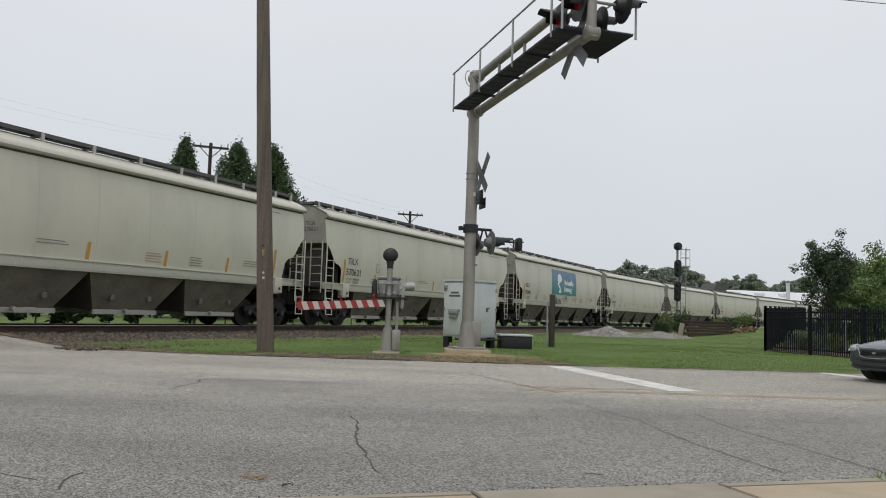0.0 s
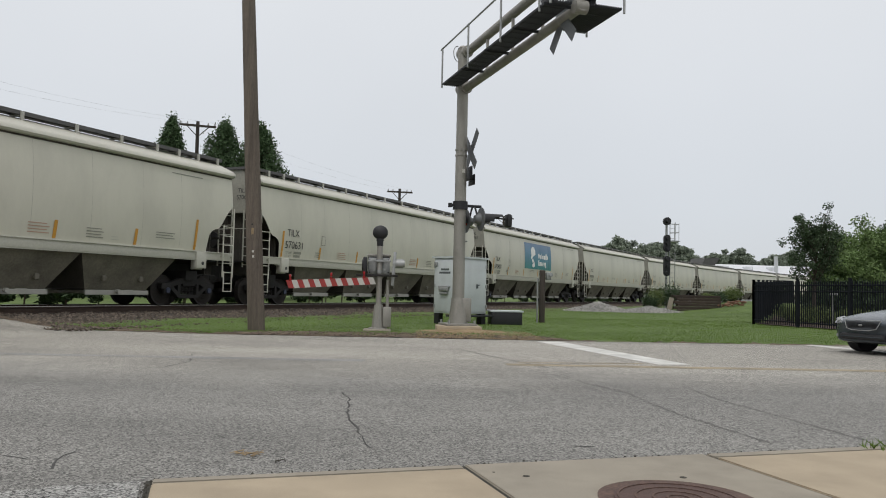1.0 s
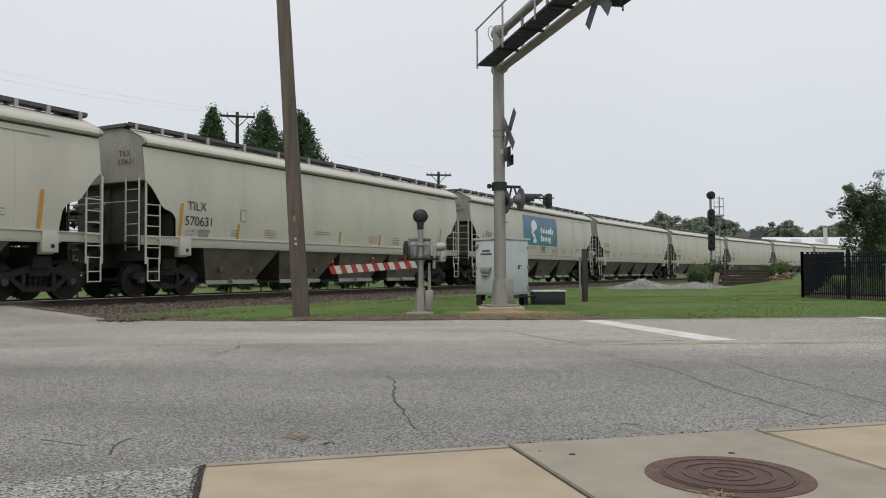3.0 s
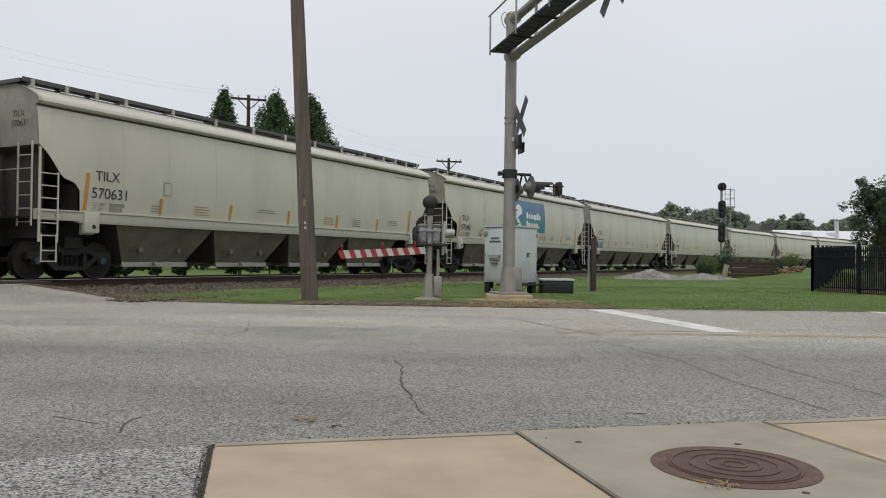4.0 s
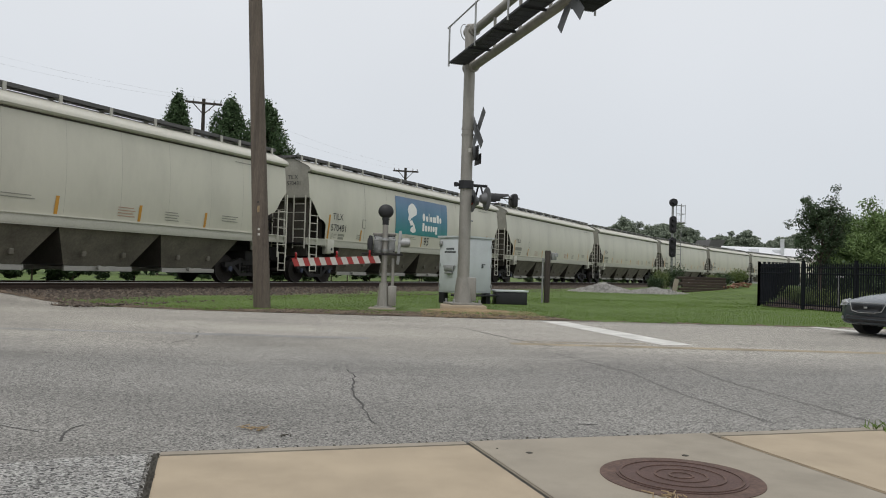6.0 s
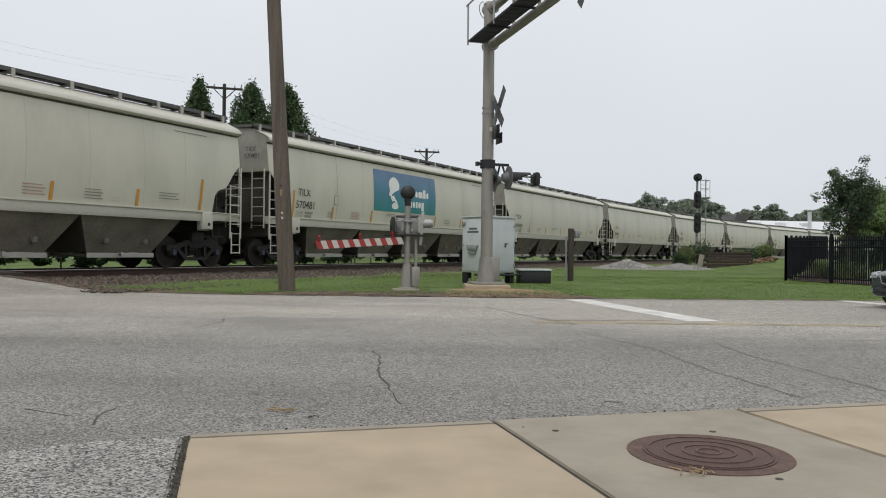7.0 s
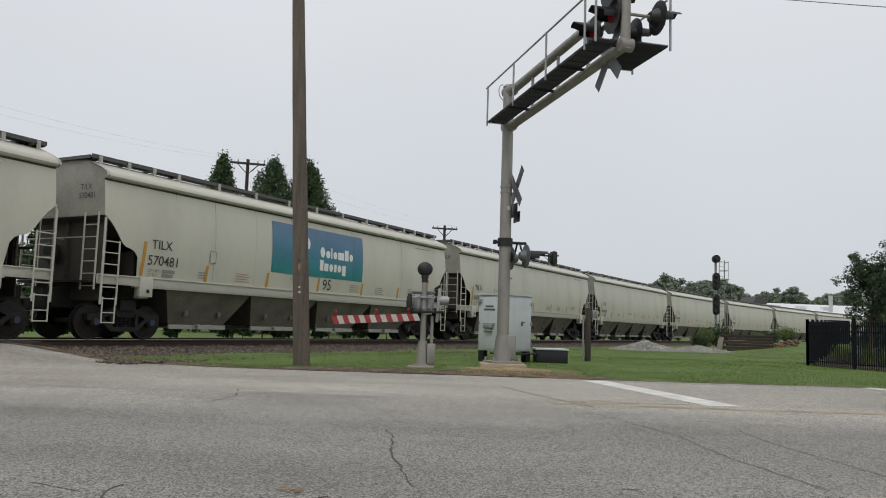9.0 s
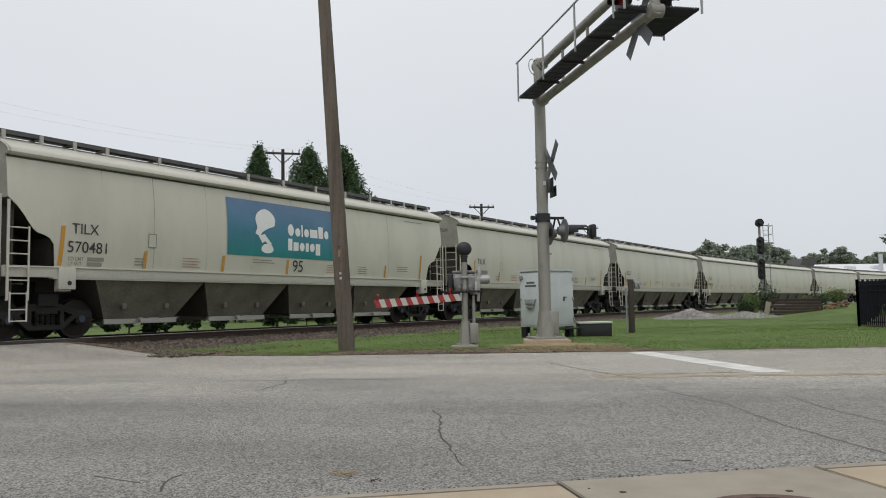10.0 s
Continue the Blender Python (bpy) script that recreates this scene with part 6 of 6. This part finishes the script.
def heap(label, c, r, h, n, seed):
    rng = np.random.RandomState(seed)
    t = thing("gravel_heap", label, "gravel heap", group="gravel heaps by the track")
    bm = bmesh.new()
    rings = []
    for j in range(7):
        f = j / 6
        rings.append([bm.verts.new((c[0] + r[0] * f * math.cos(a) * (1 + 0.15 * noise.noise((math.cos(a), math.sin(a), seed))), c[1] + r[1] * f * math.sin(a), c[2] + h * (1 - f) ** 1.2 * (1 + 0.2 * noise.noise((math.cos(a) * 2, f * 3, seed))))) for a in [i * math.tau / 24 for i in range(24)]])
    for a, b in zip(rings, rings[1:]):
        for i in range(24):
            bm.faces.new((a[i], a[(i + 1) % 24], b[(i + 1) % 24], b[i]))
    bmesh.ops.remove_doubles(bm, verts=bm.verts, dist=1e-4)
    part("mound", bm, GRAVEL, t)
    v, f = [], []
    for _ in range(n):
        a, q = rng.rand() * math.tau, rng.rand() ** 0.6
        p = np.array([c[0] + r[0] * q * math.cos(a), c[1] + r[1] * q * math.sin(a), c[2] + h * (1 - q) ** 1.2 + 0.01])
        s = 0.04 + 0.05 * rng.rand()
        b = len(v)
        v += [tuple(p + s * (np.array(d) + rng.randn(3) * 0.2)) for d in ((1, 0, 0), (-1, 0, 0), (0, 1, 0), (0, -1, 0), (0, 0, 1))]
        f += [(b, b + 2, b + 4), (b + 2, b + 1, b + 4), (b + 1, b + 3, b + 4), (b + 3, b, b + 4)]
    tagged(part("loose_gravel", cloud("loose_gravel", v, f, GRAVEL), None, t), kind="stuff")


heap("pale grey gravel heap beside the track", (11.0, 44.0, 0.02), (2.0, 1.4), 0.52, 1400, 3)
heap("low pale gravel spread beside the track", (13.4, 42.4, 0.02), (2.2, 1.1), 0.34, 1200, 4)

# far telephone poles with crossarms and wires
def crossarm_pole(x, y, h, wdt, turn, seed):
    t = thing("telephone_pole", "far wooden telephone pole with a crossarm", "telephone pole", pose(x, y, 0, 0, 0, turn), "telephone poles along the line")
    bm = bmesh.new()
    tube(bm, (0, 0, -0.3), (0, 0, h), 0.19, 0.13, seg=10)
    part("pole_shaft", bm, POST_WOOD, t)
    bm = bmesh.new()
    box(bm, (0, -0.14, h - 0.35), (wdt, 0.12, 0.16))
    for sg in (-1, 1):
        tube(bm, (sg * wdt * 0.3, -0.14, h - 0.4), (0, -0.14, h - 1.2), 0.035, seg=6)
    part("crossarm", bm, POST_WOOD, t)
    for k in (-0.46, -0.28, 0.28, 0.46):
        bm = bmesh.new()
        tube(bm, (k * wdt, -0.14, h - 0.28), (k * wdt, -0.14, h - 0.08), 0.06, 0.04, seg=8)
        part("insulator", bm, GALV, t)


crossarm_pole(-16.0, 60.5, 13.5, 2.7, 18, 1)
crossarm_pole(-0.62, 80.0, 11.3, 2.6, 12, 2)
crossarm_pole(15.1, 120.0, 12.7, 3.2, 12, 3)


def wire(a, b, sag, r, name="overhead_wire"):
    bm = bmesh.new()
    a, b = Vector(a), Vector(b)
    prev = None
    for k in range(17):
        f = k / 16
        p = a.lerp(b, f) - Vector((0, 0, sag * 4 * f * (1 - f)))
        if prev:
            tube(bm, prev, p, r, seg=5, caps=False)
        prev = p
    return single(name, bm, GALV, "thin overhead wire along the pole line", "wire", group="overhead wires")


for o in (-1.1, 1.1):
    wire((-16.0 + o, 60.3, 13.4), (-32 + o, 40, 13.6), 0.6, 0.0032)
    wire((-0.62 + o, 79.9, 11.2), (-16.0 + o, 60.3, 13.4), 0.6, 0.0032)
wire((7.75, 27.82, 13.46), (17.42, 11.09, 5.25), 0.0, 0.014)

# long pale metal sheds beyond the train
shed = thing("metal_shed", "long low pale metal shed with white roof", "building", pose(64, 150, 0.45, 0, 0, 8))
bm = bmesh.new()
box(bm, (4, 0, 2.0), (34, 14, 5.7))
part("wall", bm, TIN_WALL, shed)
bm = bmesh.new()
prism(bm, [(-14, -7.4, 4.8), (-14, 7.4, 4.8), (-14, 0, 7.0)], (36, 0, 0))
part("roof", bm, TIN_ROOF, shed, "white metal roof")
for k in range(7):
    bm = bmesh.new()
    box(bm, (-9 + 5 * k, -3.2, 6.2), (1.6, 1.2, 0.7), bevel=0.1)
    part("roof_vent", bm, TIN_ROOF, shed)
shop = thing("small_roof_house", "small grey gabled roof structure beyond the wagons", "building", pose(54.5, 141, 0, 0, 0, 20))
bm = bmesh.new()
box(bm, (0, 0, 3.4), (3.0, 3, 6.8))
box(bm, (3.2, 0, 3.2), (1.4, 1.4, 7.2))
part("wall", bm, TIN_WALL, shop)
bm = bmesh.new()
prism(bm, [(-1.9, -1.9, 6.7), (-1.2, -1.9, 8.0), (2.1, -1.9, 8.2), (2.0, -1.9, 7.9), (1.0, -1.9, 6.8)], (0, 3.8, 0))
part("roof", bm, CATWALK, shop, "grey pitched roof")
bm = bmesh.new()
tube(bm, (70.5, 146, 0), (70.5, 146, 9.0), 0.35, seg=10)
single("vent_stack", bm, TIN_WALL, "pale grey vent stack behind the shed", "stack")

# ---- the waiting sedan ----
HEAD = Vector((-0.952, -0.305, 0))
sedan = thing("sedan", "dark grey-blue sedan waiting at the stop line", "car", Matrix.Translation((9.05, 14.0, 0)) @ Matrix.Rotation(math.atan2(HEAD.y, HEAD.x), 4, "Z"))
# stations from the nose back: x, half width at the belt, sill, top, and how far the top is drawn in
ST = [(0.93, 0.44, 0.26, 0.52, 0.9), (0.90, 0.62, 0.22, 0.58, 0.9), (0.80, 0.76, 0.20, 0.63, 0.88), (0.62, 0.84, 0.19, 0.68, 0.86), (0.3, 0.88, 0.19, 0.74, 0.84), (-0.2, 0.89, 0.20, 0.80, 0.86), (-0.7, 0.90, 0.20, 0.85, 0.88), (-1.2, 0.90, 0.20, 0.90, 0.9), (-2.4, 0.90, 0.20, 0.92, 0.9), (-3.2, 0.89, 0.22, 0.94, 0.88), (-3.7, 0.84, 0.28, 0.92, 0.84), (-3.92, 0.72, 0.34, 0.80, 0.8)]
bm = bmesh.new()
prev = None
for x, w, z0, z1, k in ST:
    h = z1 - z0
    prof = [(0.0, z0), (w * 0.8, z0), (w * 0.97, z0 + 0.10 * h), (w, z0 + 0.35 * h), (w * 0.995, z0 + 0.6 * h), (w * 0.96, z0 + 0.80 * h), (w * k, z0 + 0.93 * h), (w * k * 0.72, z0 + 0.985 * h), (0.0, z0 + 1.01 * h)]
    ring = [bm.verts.new((x - 0.10 * (y / max(w, 0.01)) ** 4 * (1 if x > 0.4 else 0), y, z)) for y, z in prof] + [bm.verts.new((x - 0.10 * (y / max(w, 0.01)) ** 4 * (1 if x > 0.4 else 0), -y, z)) for y, z in prof[-2:0:-1]]
    if prev:
        for i in range(len(ring)):
            j = (i + 1) % len(ring)
            bm.faces.new((prev[i], prev[j], ring[j], ring[i]))
    else:
        bm.faces.new(ring)
    prev = ring
bm.faces.new(prev[::-1])
body = part("body", bm, SEDAN_PAINT, sedan)
md = body.modifiers.new("round", "SUBSURF")
md.levels = md.render_levels = 2
bm = bmesh.new()
cab = [(-0.85, 0.82), (-1.65, 1.28), (-2.0, 1.36), (-2.7, 1.33), (-3.45, 0.90)]
a, b = ([bm.verts.new((x, sg * (0.80 - 0.42 * (z - 0.82)), z)) for x, z in cab] for sg in (-1, 1))
for i in range(4):
    bm.faces.new((a[i], a[i + 1], b[i + 1], b[i]))
bm.faces.new(a)
bm.faces.new(b[::-1])
part("cabin_glass", bm, BLACK, sedan, "dark tinted cabin glass")
bm = bmesh.new()
prism(bm, [(0.87, -0.36, 0.595), (0.87, 0.36, 0.595), (0.90, 0.30, 0.475), (0.92, 0.16, 0.45), (0.92, -0.16, 0.45), (0.90, -0.30, 0.475)], (0.02, 0, 0))
gr = part("grille", bm, GRILLE, sedan, "grey mesh grille")
bm = bmesh.new()
rim = [(0.875, -0.38, 0.61), (0.875, 0.38, 0.61), (0.91, 0.31, 0.465), (0.93, 0.17, 0.435), (0.93, -0.17, 0.435), (0.91, -0.31, 0.465)]
for p, q in zip(rim, rim[1:] + rim[:1]):
    tube(bm, Vector(p) + Vector((0.015, 0, 0)), Vector(q) + Vector((0.015, 0, 0)), 0.008, seg=6)
part("grille_frame", bm, GALV, gr, "chrome grille frame")
bm = bmesh.new()
for z in np.linspace(0.48, 0.58, 6):
    tube(bm, (0.925, -0.31, z), (0.925, 0.31, z), 0.006, seg=5)
part("grille_bars", bm, BLACK, gr)
for sg in (-1, 1):
    bm = bmesh.new()
    prism(bm, [(0.80, sg * 0.46, 0.53), (0.80, sg * 0.47, 0.59), (0.62, sg * 0.70, 0.64), (0.36, sg * 0.80, 0.66), (0.44, sg * 0.82, 0.585), (0.70, sg * 0.72, 0.53)], (0.055, sg * 0.03, 0.01))
    bmesh.ops.bevel(bm, geom=bm.edges[:], offset=0.012, segments=2, affect="EDGES")
    hl = part("headlight", bm, LAMP_GLASS, sedan, "clear glass headlight")
    bm = bmesh.new()
    ball(bm, (0.76, sg * 0.62, 0.585), 0.045, 12, 8)
    ball(bm, (0.66, sg * 0.73, 0.605), 0.04, 12, 8)
    part("reflector", bm, GALV, hl)
    bm = bmesh.new()
    tube(bm, (0.72, sg * 0.64, 0.32), (0.785, sg * 0.64, 0.32), 0.03, seg=12)
    part("fog_lamp", bm, LAMP_GLASS, sedan)
bm = bmesh.new()
box(bm, (0.895, 0, 0.32), (0.08, 0.92, 0.11), bevel=0.03)
part("air_intake", bm, BLACK, sedan, "black lower air intake")
bm = bmesh.new()
box(bm, (0.935, 0, 0.32), (0.012, 0.86, 0.015), bevel=0.003)
part("intake_bar", bm, SEDAN_PAINT, sedan)
bm = bmesh.new()
box(bm, (0.945, 0, 0.525), (0.012, 0.07, 0.035), bevel=0.005)
part("badge", bm, GALV, sedan, "plain chrome badge")
for x in (0.0, -2.75):
    for sg in (-1, 1):
        bm = bmesh.new()
        tube(bm, (x, sg * 0.66, 0.32), (x, sg * 0.88, 0.32), 0.325, seg=28)
        wh = part("wheel", bm, RUBBER, sedan, "black tyre")
        bm = bmesh.new()
        tube(bm, (x, sg * 0.86, 0.32), (x, sg * 0.895, 0.32), 0.21, 0.19, seg=20)
        part("rim", bm, GALV, wh)

# ---- grass blades, weeds and litter ----
def blades(n, where, hmin, hmax, w, seed, name, label, material=BLADE):
    rng = np.random.RandomState(seed)
    v, f = [], []
    while len(f) < n:
        x, y = where(rng)
        s, l = beside(x, y)
        if y < road_far(x) + 0.1 + 0.25 * noise.noise((x * 1.1, 7, 0)) or l < 4.5 + 0.4 * noise.noise((x, y, 0)):
            continue
        if -0.9 < (x - 1.35) / 1.5 < 0.9 and abs(y - 18.5) < 0.75 and rng.rand() < 0.85:
            continue
        z = ground_z(x, y) - 0.01
        h = hmin + (hmax - hmin) * rng.rand() * (0.6 + 0.6 * abs(noise.noise((x * 0.8, y * 0.8, 1))))
        a = rng.rand() * math.tau
        dx, dy = math.cos(a) * w, math.sin(a) * w
        tx, ty = rng.randn(2) * h * 0.4
        b = len(v)
        v += [(x - dx, y - dy, z), (x + dx, y + dy, z), (x + tx, y + ty, z + h)]
        f.append((b, b + 1, b + 2))
    return tagged(new(name, cloud(name, v, f, material)), label, "grass", kind="stuff")


blades(120000, lambda r: (-8 + 24 * r.rand(), 16 + 14 * r.rand() ** 1.5), 0.015, 0.05, 0.006, 21, "grass", "short mown green grass blades")
blades(26000, lambda r: (-2 + 20 * r.rand(), 24 + 22 * r.rand()), 0.02, 0.06, 0.012, 22, "grass", "short mown green grass blades")


def tuft(c, n, h, seed):
    rng = np.random.RandomState(seed)
    v, f = [], []
    for _ in range(n):
        x, y = c[0] + rng.randn() * 0.07, c[1] + rng.randn() * 0.05
        a = rng.rand() * math.tau
        k = h * (0.4 + 0.6 * rng.rand())
        b = len(v)
        w = 0.004
        t = rng.randn(2) * 0.05
        v += [(x - w * math.cos(a), y - w * math.sin(a), c[2]), (x + w * math.cos(a), y + w * math.sin(a), c[2]), (x + t[0] * 0.5 + w * math.cos(a), y + t[1] * 0.5, c[2] + k * 0.6), (x + t[0], y + t[1], c[2] + k)]
        f += [(b, b + 1, b + 2), (b, b + 2, b + 3)]
    tagged(new("grass_tuft", cloud("grass_tuft", v, f, BLADE)), "small green grass tuft at the kerb", "grass", kind="stuff")


tuft((3.16, 5.0, 0.0), 90, 0.08, 31)

# litter: dry twigs on the road, crumbs along the joints
def litter(c, n, spread, material, label, seed, long=0.12):
    rng = np.random.RandomState(seed)
    t = thing("litter", label, "litter")
    bm = bmesh.new()
    for k in range(n):
        p = Vector((c[0] + rng.randn() * spread, c[1] + rng.randn() * spread * 0.5, 0.010 + c[2]))
        a = rng.rand() * math.tau
        d = Vector((math.cos(a), math.sin(a), 0)) * long * (0.3 + rng.rand())
        tube(bm, p - d / 2, p + d / 2 + Vector((0, 0, 0.008)), 0.004, 0.002, seg=5)
    tagged(part("twig", bm, material, t), kind="stuff")


litter((-0.88, 4.62, 0.0), 9, 0.045, STRAW, "dry straw-coloured twigs on the asphalt", 1)
litter((1.15, 3.33, 0.012), 14, 0.05, STRAW, "dry grass clippings on the concrete", 2, 0.05)
litter((-0.66, 4.42, 0.0), 5, 0.02, JOINT, "small dark crumbs on the asphalt", 3, 0.03)
rng = np.random.RandomState(77)
v, f = [], []
for _ in range(480):
    if rng.rand() < 0.5:
        s, n = -0.02 + rng.randn() * 0.012, 2.2 * rng.rand()
    else:
        s, n = 6.0 * rng.rand(), -0.01 + rng.randn() * 0.014
    p = CURB0 + CURB_U * s + CURB_N * n
    r = 0.003 + 0.006 * rng.rand()
    b = len(v)
    v += [(p.x + r, p.y, 0.006), (p.x - r, p.y + r * 0.5, 0.006), (p.x, p.y - r, 0.006), (p.x, p.y, 0.006 + r)]
    f += [(b, b + 1, b + 3), (b + 1, b + 2, b + 3), (b + 2, b, b + 3)]
tagged(new("joint_crumbs", cloud("joint_crumbs", v, f, JOINT)), "dark dirt crumbs along the slab edges", "dirt", kind="stuff")
for x, y, r in ((0.66, 4.12, 0.022), (1.49, 4.13, 0.022), (1.46, 3.27, 0.02), (0.5, 4.2, 0.008)):
    bm = bmesh.new()
    tube(bm, (x, y, 0.008), (x, y, 0.0145), r, r * 0.8, seg=9)
    single("stain", bm, JOINT, "small dark spot on the concrete", "stain", kind="structure")


motions()
